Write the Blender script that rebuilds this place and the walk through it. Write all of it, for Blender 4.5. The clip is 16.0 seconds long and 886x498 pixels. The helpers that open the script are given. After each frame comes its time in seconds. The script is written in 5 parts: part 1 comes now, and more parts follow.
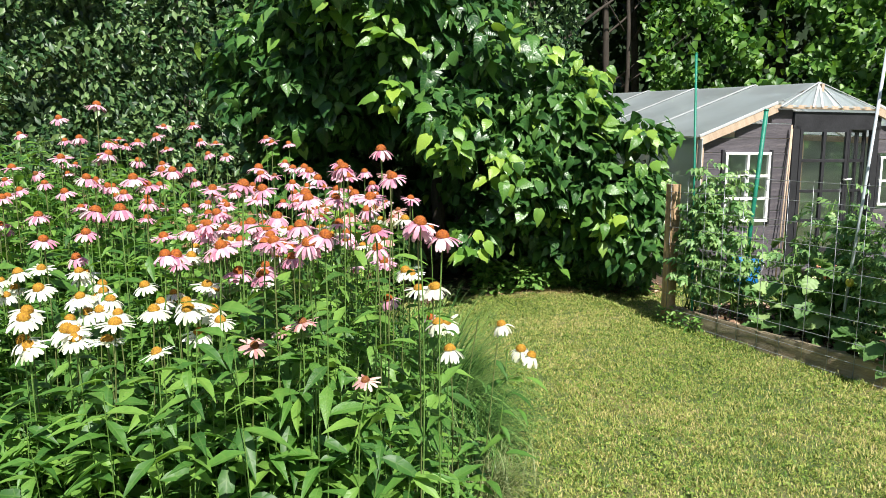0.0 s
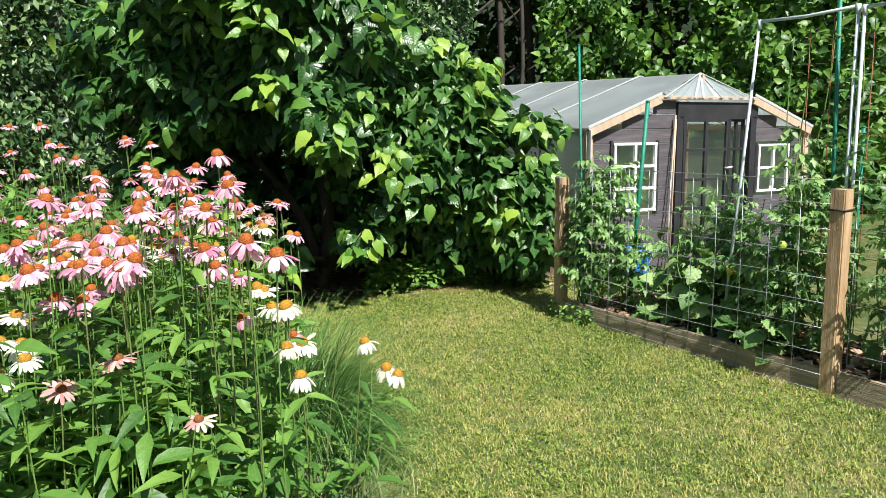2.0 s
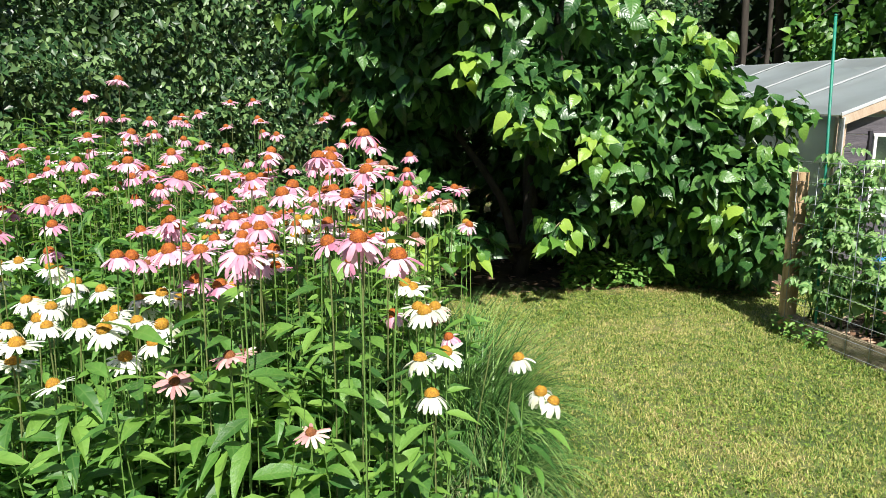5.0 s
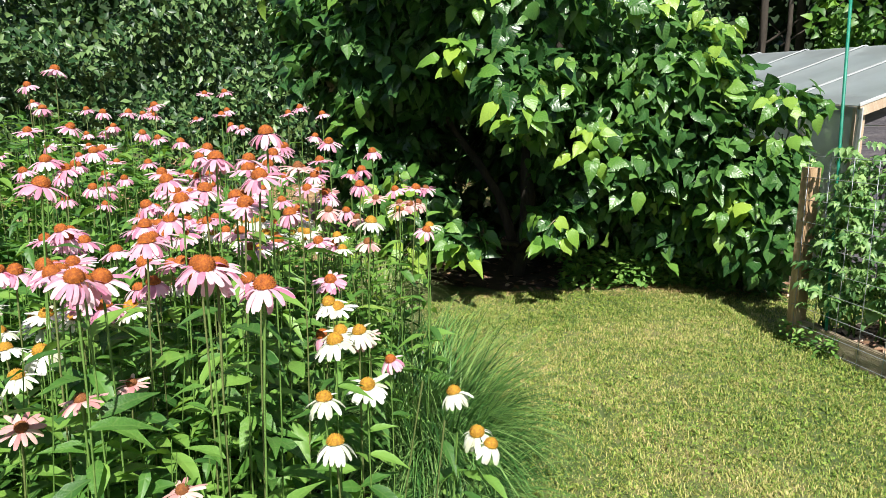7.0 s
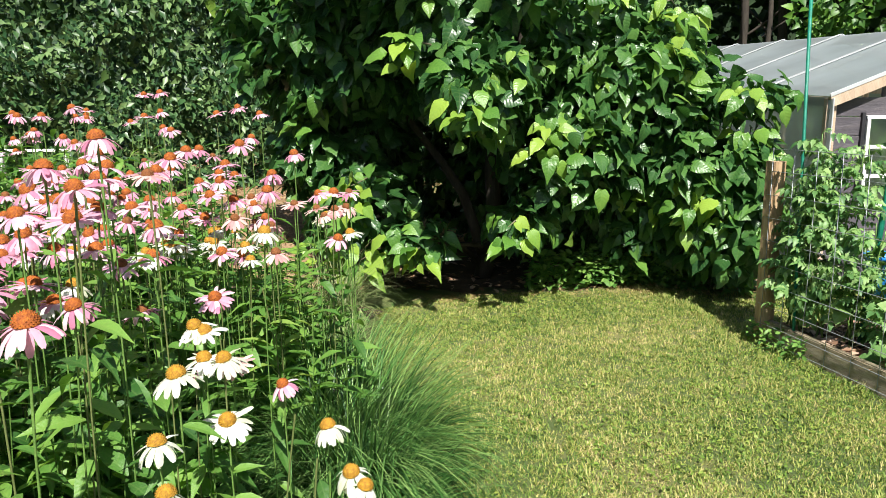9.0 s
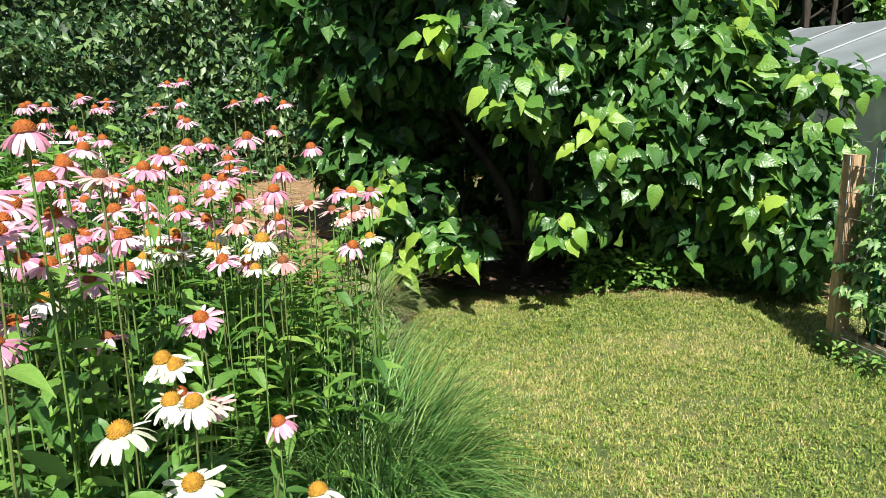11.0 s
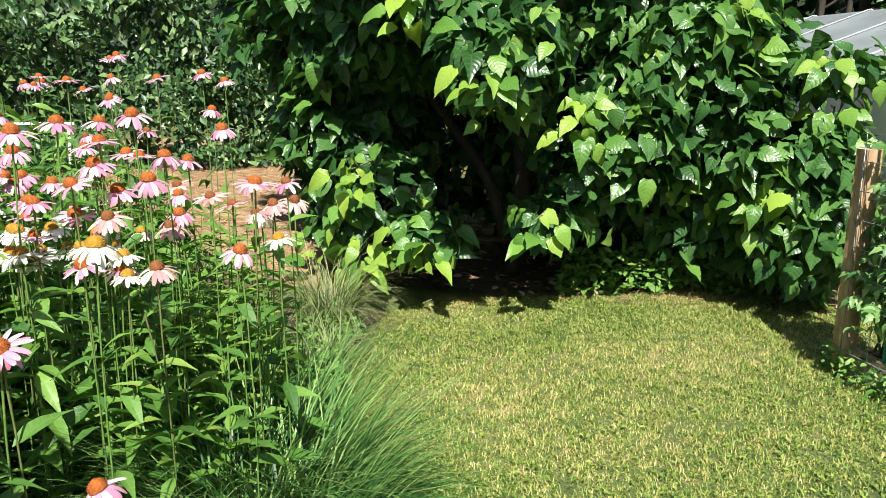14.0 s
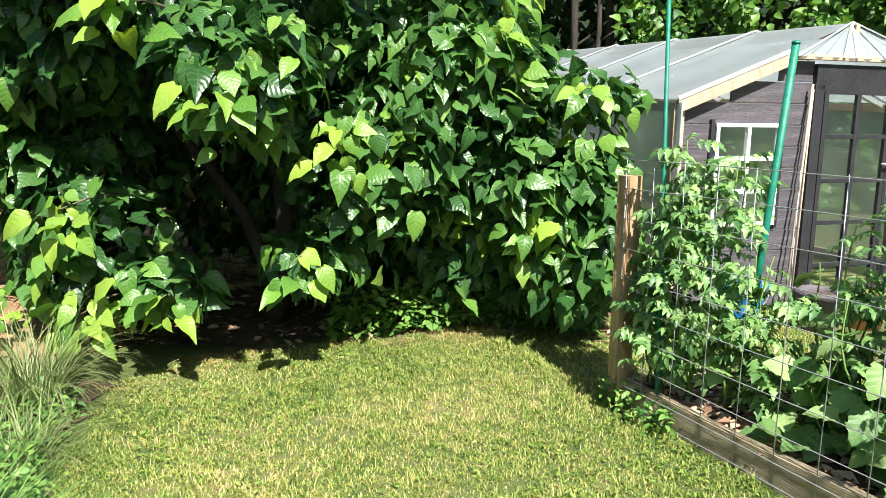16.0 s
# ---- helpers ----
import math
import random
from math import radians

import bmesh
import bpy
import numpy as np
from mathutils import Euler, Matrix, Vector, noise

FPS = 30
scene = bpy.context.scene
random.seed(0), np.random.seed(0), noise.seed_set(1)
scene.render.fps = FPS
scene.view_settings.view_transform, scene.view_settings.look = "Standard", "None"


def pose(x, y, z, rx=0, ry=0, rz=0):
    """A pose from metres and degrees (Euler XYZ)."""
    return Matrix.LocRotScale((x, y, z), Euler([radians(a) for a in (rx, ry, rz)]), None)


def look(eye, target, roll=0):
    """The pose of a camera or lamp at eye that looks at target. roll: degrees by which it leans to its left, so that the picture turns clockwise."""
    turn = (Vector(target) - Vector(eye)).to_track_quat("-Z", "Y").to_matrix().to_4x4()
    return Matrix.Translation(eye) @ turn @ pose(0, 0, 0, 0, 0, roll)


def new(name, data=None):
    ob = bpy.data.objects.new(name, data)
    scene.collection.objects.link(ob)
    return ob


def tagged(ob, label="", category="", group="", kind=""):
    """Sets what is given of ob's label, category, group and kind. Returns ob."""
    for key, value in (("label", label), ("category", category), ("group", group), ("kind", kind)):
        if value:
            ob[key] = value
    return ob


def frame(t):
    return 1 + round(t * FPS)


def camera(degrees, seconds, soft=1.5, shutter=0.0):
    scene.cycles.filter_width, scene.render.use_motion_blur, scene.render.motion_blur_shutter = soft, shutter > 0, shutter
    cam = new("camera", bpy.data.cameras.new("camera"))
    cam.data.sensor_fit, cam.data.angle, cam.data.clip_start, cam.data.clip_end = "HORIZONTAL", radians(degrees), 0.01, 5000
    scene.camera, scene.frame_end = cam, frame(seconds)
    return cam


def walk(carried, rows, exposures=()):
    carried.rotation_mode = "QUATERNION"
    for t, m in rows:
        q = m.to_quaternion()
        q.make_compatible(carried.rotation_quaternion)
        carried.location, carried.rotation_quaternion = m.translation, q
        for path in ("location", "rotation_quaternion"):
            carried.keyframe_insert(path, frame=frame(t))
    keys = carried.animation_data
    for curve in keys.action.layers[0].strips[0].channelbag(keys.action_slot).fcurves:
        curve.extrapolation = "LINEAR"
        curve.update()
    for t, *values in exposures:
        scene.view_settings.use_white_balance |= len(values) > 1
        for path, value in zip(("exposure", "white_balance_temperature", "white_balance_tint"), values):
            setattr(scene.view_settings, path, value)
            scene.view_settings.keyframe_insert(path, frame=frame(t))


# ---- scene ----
cam = camera(62.8, 16.0, soft=0.6)
PATH = [
    (0, (0.557, 0.785, 1.516), (0.127, 2.718, 1.242), 0.3),
    (0.5, (0.508, 0.838, 1.532), (0.096, 2.776, 1.258), 0.3),
    (1, (0.494, 0.898, 1.533), (0.307, 2.867, 1.24), 0.5),
    (1.5, (0.591, 0.984, 1.545), (0.415, 2.954, 1.247), -0.4),
    (2, (0.696, 1.04, 1.547), (0.511, 3.009, 1.251), -0.7),
    (2.5, (0.755, 1.06, 1.542), (0.576, 3.029, 1.241), -0.7),
    (3, (0.772, 1.112, 1.529), (0.583, 3.077, 1.211), -0.8),
    (3.5, (0.751, 1.253, 1.535), (0.553, 3.216, 1.205), 0.3),
    (4, (0.722, 1.342, 1.548), (0.341, 3.278, 1.221), 0.4),
    (4.2, (0.726, 1.345, 1.544), (0.132, 3.229, 1.23), -0.5),
    (6.3, (0.872, 1.731, 1.555), (0.064, 3.525, 1.196), 1.0),
    (6.5, (0.875, 1.757, 1.551), (0.088, 3.56, 1.189), 1.1),
    (7, (0.887, 1.834, 1.563), (0.082, 3.627, 1.193), 0.6),
    (7.5, (0.932, 1.928, 1.561), (0.105, 3.712, 1.194), 0.0),
    (8, (1.001, 2.001, 1.563), (0.152, 3.775, 1.202), -0.4),
    (8.5, (1.061, 2.069, 1.564), (0.225, 3.848, 1.199), -0.6),
    (8.7, (1.061, 2.099, 1.564), (0.272, 3.898, 1.189), -0.4),
    (10.8, (0.994, 2.461, 1.553), (0.114, 4.211, 1.15), -0.3),
    (11, (0.955, 2.494, 1.552), (0.054, 4.235, 1.152), -0.6),
    (11.5, (0.87, 2.571, 1.543), (-0.172, 4.229, 1.137), -1.2),
    (12, (0.843, 2.714, 1.537), (-0.452, 4.183, 1.133), -1.4),
    (12.5, (0.845, 2.825, 1.526), (-0.541, 4.207, 1.115), -0.5),
    (13, (0.863, 2.863, 1.528), (-0.491, 4.272, 1.102), -0.8),
    (13.5, (0.917, 2.862, 1.51), (-0.115, 4.509, 1.041), 1.2),
    (14, (0.964, 3.0, 1.508), (0.047, 4.726, 1.08), 0.3),
    (14.5, (1.017, 3.141, 1.523), (0.25, 4.948, 1.137), -0.1),
    (15, (1.08, 3.246, 1.524), (0.442, 5.1, 1.134), -0.3),
    (15.5, (0.975, 3.412, 1.483), (0.582, 5.34, 1.122), 1.1),
    (16, (0.936, 3.573, 1.477), (0.549, 5.505, 1.132), 0.7),
]
walk(cam, [(t, look(eye, target, roll)) for t, eye, target, roll in PATH], [(0.0, 0.83), (10.0, 0.88), (13.0, 0.89), (14.5, 1.08), (16.0, 1.26)])
# ---------------------------------------------------------------- world, sun
SUN_DIR = Vector((0.51 * 0.643, -0.86 * 0.643, 0.766)).normalized()
world = bpy.data.worlds.new("summer_sky")
scene.world = world
world.use_nodes = True
wn = world.node_tree.nodes
sky = wn.new("ShaderNodeTexSky")
sky.sky_type = "NISHITA"
sky.sun_disc = False
sky.sun_elevation = math.asin(SUN_DIR.z)
sky.sun_rotation = math.atan2(SUN_DIR.x, SUN_DIR.y)
wn["Background"].inputs["Strength"].default_value = 0.06
world.node_tree.links.new(sky.outputs[0], wn["Background"].inputs["Color"])
sun = new("sun", bpy.data.lights.new("sun", "SUN"))
sun.data.energy, sun.data.angle, sun.data.color = 4.9, radians(0.6), (1.0, 0.965, 0.9)
sun.matrix_world = look(SUN_DIR * 40, (0, 0, 0))

rng = np.random.default_rng(7)


# ---------------------------------------------------------------- materials
def nodes_of(name):
    m = bpy.data.materials.new(name)
    m.use_nodes = True
    t = m.node_tree
    return m, t.nodes, t.links, t.nodes["Principled BSDF"]


def ramp(nodes, stops):
    r = nodes.new("ShaderNodeValToRGB")
    els = r.color_ramp.elements
    while len(els) < len(stops):
        els.new(0.5)
    for e, (p, c) in zip(els, stops):
        e.position, e.color = p, (*c, 1)
    return r


def noise_node(nodes, links, scale, detail=4, space="Object"):
    co = nodes.new("ShaderNodeTexCoord")
    n = nodes.new("ShaderNodeTexNoise")
    n.inputs["Scale"].default_value, n.inputs["Detail"].default_value = scale, detail
    links.new(co.outputs[space], n.inputs["Vector"])
    return n


def bump(nodes, links, height, bsdf, strength, distance):
    b = nodes.new("ShaderNodeBump")
    b.inputs["Strength"].default_value, b.inputs["Distance"].default_value = strength, distance
    links.new(height, b.inputs["Height"])
    links.new(b.outputs[0], bsdf.inputs["Normal"])


def leaf_material(name, stops, rough=0.42, through_light=0.3, grain=18.0, island=True, spec=0.5, veins=0.0):
    """Foliage: every leaf with its own tone, blotches across it, light passing through the blade."""
    m, n, l, p = nodes_of(name)
    if island:
        g = n.new("ShaderNodeNewGeometry").outputs["Random Per Island"]
    else:
        g = n.new("ShaderNodeObjectInfo").outputs["Random"]
    no = noise_node(n, l, grain)
    ad = n.new("ShaderNodeMath")
    ad.operation = "MULTIPLY_ADD"
    l.new(no.outputs["Fac"], ad.inputs[0])
    ad.inputs[1].default_value = 0.5
    sub = n.new("ShaderNodeMath")
    sub.operation = "MULTIPLY_ADD"
    l.new(g, sub.inputs[0])
    sub.inputs[1].default_value, sub.inputs[2].default_value = 0.8, -0.12
    l.new(sub.outputs[0], ad.inputs[2])
    r = ramp(n, stops)
    l.new(ad.outputs[0], r.inputs[0])
    colour = r.outputs[0]
    relief = no.outputs["Fac"]
    if veins:
        # side veins run forward from the midrib; the blade quilts between them
        uv = n.new("ShaderNodeUVMap")
        xyz = n.new("ShaderNodeSeparateXYZ")
        l.new(uv.outputs[0], xyz.inputs[0])
        ax = n.new("ShaderNodeMath")
        ax.operation = "ABSOLUTE"
        l.new(xyz.outputs[0], ax.inputs[0])
        along = n.new("ShaderNodeMath")
        along.operation = "MULTIPLY_ADD"
        along.inputs[1].default_value = -0.75
        l.new(ax.outputs[0], along.inputs[0])
        l.new(xyz.outputs[1], along.inputs[2])
        fold = n.new("ShaderNodeMath")
        fold.operation = "PINGPONG"
        fold.inputs[1].default_value = 0.5 / veins
        l.new(along.outputs[0], fold.inputs[0])
        near = n.new("ShaderNodeMath")
        near.operation = "MINIMUM"
        l.new(fold.outputs[0], near.inputs[0])
        l.new(ax.outputs[0], near.inputs[1])
        line = n.new("ShaderNodeMapRange")
        line.inputs["From Min"].default_value, line.inputs["From Max"].default_value = 0.006, 0.022
        line.inputs["To Min"].default_value, line.inputs["To Max"].default_value = 0.13, 0.0
        l.new(near.outputs[0], line.inputs["Value"])
        pale = n.new("ShaderNodeMix")
        pale.data_type = "RGBA"
        pale.inputs["B"].default_value = (0.3, 0.42, 0.12, 1)
        l.new(line.outputs[0], pale.inputs["Factor"])
        l.new(colour, pale.inputs["A"])
        colour = pale.outputs["Result"]
        quilt = n.new("ShaderNodeMath")
        quilt.operation = "MULTIPLY_ADD"
        quilt.inputs[1].default_value = 6.0
        l.new(near.outputs[0], quilt.inputs[0])
        l.new(no.outputs["Fac"], quilt.inputs[2])
        relief = quilt.outputs[0]
    l.new(colour, p.inputs["Base Color"])
    p.inputs["Roughness"].default_value = rough
    p.inputs["Specular IOR Level"].default_value = spec
    bump(n, l, relief, p, 0.22 if veins else 0.35, 0.012)
    tr = n.new("ShaderNodeBsdfTranslucent")
    hs = n.new("ShaderNodeHueSaturation")
    hs.inputs["Saturation"].default_value, hs.inputs["Value"].default_value, hs.inputs["Hue"].default_value = 1.1, 1.3, 0.488
    l.new(r.outputs[0], hs.inputs["Color"])
    l.new(hs.outputs[0], tr.inputs["Color"])
    mx = n.new("ShaderNodeMixShader")
    mx.inputs[0].default_value = through_light
    l.new(p.outputs[0], mx.inputs[1])
    l.new(tr.outputs[0], mx.inputs[2])
    l.new(mx.outputs[0], n["Material Output"].inputs["Surface"])
    return m


def plain_material(name, stops, scale=8.0, rough=0.6, metal=0.0, bump_strength=0.3, stretch=(1, 1, 1), fine=0.0):
    """A surface with two scales of variation and slight relief."""
    m, n, l, p = nodes_of(name)
    co = n.new("ShaderNodeTexCoord")
    mp = n.new("ShaderNodeMapping")
    mp.inputs["Scale"].default_value = stretch
    l.new(co.outputs["Object"], mp.inputs["Vector"])
    no = n.new("ShaderNodeTexNoise")
    no.inputs["Scale"].default_value, no.inputs["Detail"].default_value = scale, 6
    l.new(mp.outputs[0], no.inputs["Vector"])
    n2 = n.new("ShaderNodeTexNoise")
    n2.inputs["Scale"].default_value, n2.inputs["Detail"].default_value = scale * 9, 3
    l.new(mp.outputs[0], n2.inputs["Vector"])
    mix = n.new("ShaderNodeMath")
    mix.operation = "MULTIPLY_ADD"
    mix.inputs[1].default_value = 0.35 + fine
    l.new(n2.outputs["Fac"], mix.inputs[0])
    mul = n.new("ShaderNodeMath")
    mul.operation = "MULTIPLY"
    mul.inputs[1].default_value = 0.65
    l.new(no.outputs["Fac"], mul.inputs[0])
    l.new(mul.outputs[0], mix.inputs[2])
    r = ramp(n, stops)
    l.new(mix.outputs[0], r.inputs[0])
    l.new(r.outputs[0], p.inputs["Base Color"])
    p.inputs["Roughness"].default_value, p.inputs["Metallic"].default_value = rough, metal
    bump(n, l, mix.outputs[0], p, bump_strength, 0.02)
    return m


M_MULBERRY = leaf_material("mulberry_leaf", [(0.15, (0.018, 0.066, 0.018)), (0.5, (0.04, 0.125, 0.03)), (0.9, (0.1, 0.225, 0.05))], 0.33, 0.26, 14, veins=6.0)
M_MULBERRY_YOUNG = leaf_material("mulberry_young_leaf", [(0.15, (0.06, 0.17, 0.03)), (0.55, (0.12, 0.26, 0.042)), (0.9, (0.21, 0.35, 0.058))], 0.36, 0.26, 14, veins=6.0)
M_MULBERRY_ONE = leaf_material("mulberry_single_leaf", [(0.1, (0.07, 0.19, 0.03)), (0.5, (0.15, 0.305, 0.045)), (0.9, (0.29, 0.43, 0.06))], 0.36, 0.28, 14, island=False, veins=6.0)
M_HEDGE = leaf_material("hedge_leaf", [(0.2, (0.018, 0.056, 0.018)), (0.5, (0.045, 0.11, 0.034)), (0.85, (0.16, 0.26, 0.09))], 0.4, 0.18, 6)
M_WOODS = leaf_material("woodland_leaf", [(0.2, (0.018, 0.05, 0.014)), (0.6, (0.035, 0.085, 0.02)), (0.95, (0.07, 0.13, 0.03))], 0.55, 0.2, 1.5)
M_VINE = leaf_material("vine_leaf", [(0.15, (0.03, 0.1, 0.016)), (0.5, (0.07, 0.18, 0.026)), (0.9, (0.16, 0.31, 0.045))], 0.45, 0.28, 2.5)
M_CONE_LEAF = leaf_material("coneflower_leaf", [(0.15, (0.035, 0.115, 0.022)), (0.5, (0.085, 0.215, 0.036)), (0.9, (0.19, 0.35, 0.06))], 0.48, 0.32, 25, veins=3.0)
M_CONE_LEAF_ONE = leaf_material("coneflower_stem_leaf", [(0.15, (0.045, 0.13, 0.024)), (0.5, (0.09, 0.22, 0.036)), (0.9, (0.18, 0.34, 0.06))], 0.48, 0.32, 25, island=False, veins=3.0)
M_TOMATO = leaf_material("tomato_leaf", [(0.15, (0.075, 0.185, 0.058)), (0.5, (0.165, 0.32, 0.095)), (0.9, (0.3, 0.45, 0.155))], 0.46, 0.32, 20)
M_SQUASH = leaf_material("squash_leaf", [(0.15, (0.1, 0.22, 0.06)), (0.5, (0.2, 0.35, 0.11)), (0.9, (0.33, 0.47, 0.18))], 0.5, 0.32, 15, veins=4.0)
M_WEED = leaf_material("ground_cover_leaf", [(0.15, (0.05, 0.15, 0.03)), (0.5, (0.12, 0.26, 0.05)), (0.9, (0.23, 0.38, 0.085))], 0.48, 0.28, 20)
M_STALK = leaf_material("pale_stalk_leaf", [(0.15, (0.09, 0.21, 0.035)), (0.5, (0.17, 0.32, 0.055)), (0.9, (0.29, 0.43, 0.09))], 0.48, 0.32, 20)
M_CLOVER = leaf_material("lawn_weed_leaf", [(0.15, (0.09, 0.18, 0.025)), (0.5, (0.19, 0.3, 0.045)), (0.9, (0.32, 0.4, 0.08))], 0.5, 0.25, 20)
M_TUFT = leaf_material("ornamental_grass_blade", [(0.2, (0.018, 0.07, 0.016)), (0.5, (0.07, 0.185, 0.04)), (0.85, (0.25, 0.4, 0.12))], 0.38, 0.22, 8)
M_TUFT_DRY = leaf_material("dry_grass_blade", [(0.15, (0.09, 0.16, 0.045)), (0.5, (0.19, 0.26, 0.09)), (0.9, (0.36, 0.36, 0.18))], 0.5, 0.2, 8)
M_STRAW = leaf_material("straw", [(0.15, (0.24, 0.14, 0.065)), (0.5, (0.4, 0.26, 0.125)), (0.9, (0.6, 0.43, 0.24))], 0.6, 0.1, 8)
M_LITTER = leaf_material("dead_leaf_litter", [(0.15, (0.16, 0.08, 0.045)), (0.5, (0.36, 0.22, 0.14)), (0.9, (0.62, 0.46, 0.34))], 0.65, 0.08, 20)
M_STEM = plain_material("green_stem", [(0.3, (0.075, 0.16, 0.03)), (0.7, (0.15, 0.26, 0.055))], 30, 0.55)
M_DARK_STEM = plain_material("purplish_stem", [(0.3, (0.09, 0.12, 0.035)), (0.7, (0.16, 0.19, 0.06))], 30, 0.55)
M_CONE = plain_material("orange_cone", [(0.3, (0.12, 0.026, 0.004)), (0.52, (0.32, 0.08, 0.006)), (0.75, (0.56, 0.21, 0.012))], 160, 0.75)
M_CONE_GOLD = plain_material("golden_cone", [(0.3, (0.17, 0.07, 0.006)), (0.55, (0.4, 0.21, 0.012)), (0.78, (0.6, 0.38, 0.03))], 160, 0.75)
M_CONE_BROWN = plain_material("brown_cone", [(0.3, (0.1, 0.03, 0.01)), (0.6, (0.25, 0.09, 0.02)), (0.8, (0.4, 0.2, 0.05))], 160, 0.8)
PINK = [(0.15, (0.54, 0.2, 0.31)), (0.5, (0.71, 0.39, 0.49)), (0.85, (0.8, 0.6, 0.65))]
WHITE = [(0.15, (0.6, 0.62, 0.46)), (0.5, (0.72, 0.73, 0.64)), (0.85, (0.8, 0.8, 0.75))]
FADED = [(0.15, (0.5, 0.22, 0.22)), (0.5, (0.64, 0.38, 0.36)), (0.85, (0.75, 0.58, 0.5))]
M_PETAL = {"pink": leaf_material("pink_petal", PINK, 0.55, 0.3, 40), "white": leaf_material("white_petal", WHITE, 0.55, 0.3, 40),
           "faded": leaf_material("faded_petal", FADED, 0.6, 0.25, 40)}
M_PETAL_ONE = {"pink": leaf_material("pink_single_petal", PINK, 0.55, 0.3, 40, island=False),
               "white": leaf_material("white_single_petal", WHITE, 0.55, 0.3, 40, island=False),
               "faded": leaf_material("faded_single_petal", FADED, 0.6, 0.25, 40, island=False)}
M_BARK = plain_material("grey_brown_bark", [(0.3, (0.02, 0.016, 0.012)), (0.6, (0.06, 0.048, 0.036)), (0.8, (0.11, 0.09, 0.07))], 9, 0.85, bump_strength=0.9, stretch=(1, 1, 0.25))
M_TWIG = plain_material("pale_twig", [(0.3, (0.1, 0.085, 0.05)), (0.7, (0.22, 0.19, 0.12))], 20, 0.8)
M_POST = plain_material("weathered_fence_post_wood", [(0.25, (0.2, 0.115, 0.055)), (0.5, (0.46, 0.31, 0.175)), (0.75, (0.62, 0.47, 0.31))], 5, 0.75, bump_strength=0.6, stretch=(6, 6, 0.5))
M_BOARD = plain_material("grey_bed_board_wood", [(0.25, (0.16, 0.12, 0.075)), (0.5, (0.35, 0.285, 0.19)), (0.75, (0.52, 0.45, 0.33))], 5, 0.8, bump_strength=0.7, stretch=(0.6, 7, 7))
M_WIRE = plain_material("galvanised_wire", [(0.3, (0.26, 0.28, 0.3)), (0.7, (0.46, 0.48, 0.5))], 40, 0.45, 0.35, 0.1)
M_RUST = plain_material("rusty_wire", [(0.3, (0.2, 0.07, 0.03)), (0.7, (0.4, 0.17, 0.08))], 40, 0.8)
M_CONDUIT = plain_material("galvanised_pipe", [(0.3, (0.5, 0.56, 0.62)), (0.7, (0.66, 0.72, 0.78))], 14, 0.4, 0.1, 0.05)
M_GREEN_STAKE = plain_material("green_coated_stake", [(0.3, (0.005, 0.14, 0.09)), (0.7, (0.015, 0.24, 0.16))], 25, 0.45)
M_BLACK = plain_material("black_strap", [(0.3, (0.012, 0.012, 0.012)), (0.7, (0.03, 0.03, 0.03))], 25, 0.5)
M_SIDING = plain_material("weathered_dark_siding", [(0.2, (0.05, 0.045, 0.055)), (0.5, (0.095, 0.085, 0.098)), (0.8, (0.17, 0.15, 0.155))], 3, 0.75, bump_strength=0.5, stretch=(1, 8, 8))
M_DOOR = plain_material("black_door_paint", [(0.3, (0.012, 0.012, 0.015)), (0.7, (0.035, 0.035, 0.04))], 6, 0.5)
M_WHITE_PAINT = plain_material("chipped_white_paint", [(0.22, (0.5, 0.45, 0.38)), (0.35, (0.76, 0.75, 0.72)), (0.8, (0.84, 0.84, 0.82))], 9, 0.55)
M_RAFTER = plain_material("pale_softwood_rafter", [(0.25, (0.34, 0.24, 0.165)), (0.5, (0.48, 0.36, 0.26)), (0.75, (0.6, 0.48, 0.37))], 4, 0.7, stretch=(6, 6, 0.6))
M_BLUE = plain_material("blue_plastic", [(0.3, (0.01, 0.16, 0.5)), (0.7, (0.025, 0.26, 0.68))], 10, 0.4)
M_GREY_WOOD = plain_material("silvered_wood", [(0.25, (0.24, 0.21, 0.18)), (0.75, (0.5, 0.46, 0.4))], 6, 0.85, stretch=(1, 6, 6))
M_TERRACOTTA = plain_material("terracotta", [(0.25, (0.4, 0.16, 0.08)), (0.75, (0.6, 0.28, 0.16))], 12, 0.8)
M_GREEN_FRUIT = plain_material("unripe_tomato_skin", [(0.3, (0.2, 0.34, 0.05)), (0.7, (0.42, 0.5, 0.08))], 20, 0.3)
M_YELLOW_FRUIT = plain_material("yellow_tomato_skin", [(0.3, (0.55, 0.5, 0.06)), (0.7, (0.7, 0.6, 0.1))], 20, 0.3)
M_SOIL = plain_material("dark_mulched_soil", [(0.25, (0.025, 0.017, 0.011)), (0.55, (0.075, 0.05, 0.03)), (0.8, (0.16, 0.11, 0.07))], 7, 0.95, bump_strength=1.0, fine=0.15)
M_STRAW_BED = plain_material("straw_covered_soil", [(0.25, (0.09, 0.052, 0.026)), (0.5, (0.22, 0.135, 0.068)), (0.8, (0.42, 0.29, 0.16))], 5, 0.95, bump_strength=1.0, fine=0.25)

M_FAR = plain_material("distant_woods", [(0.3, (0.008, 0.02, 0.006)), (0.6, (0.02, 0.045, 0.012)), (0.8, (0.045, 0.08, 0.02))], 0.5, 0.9)


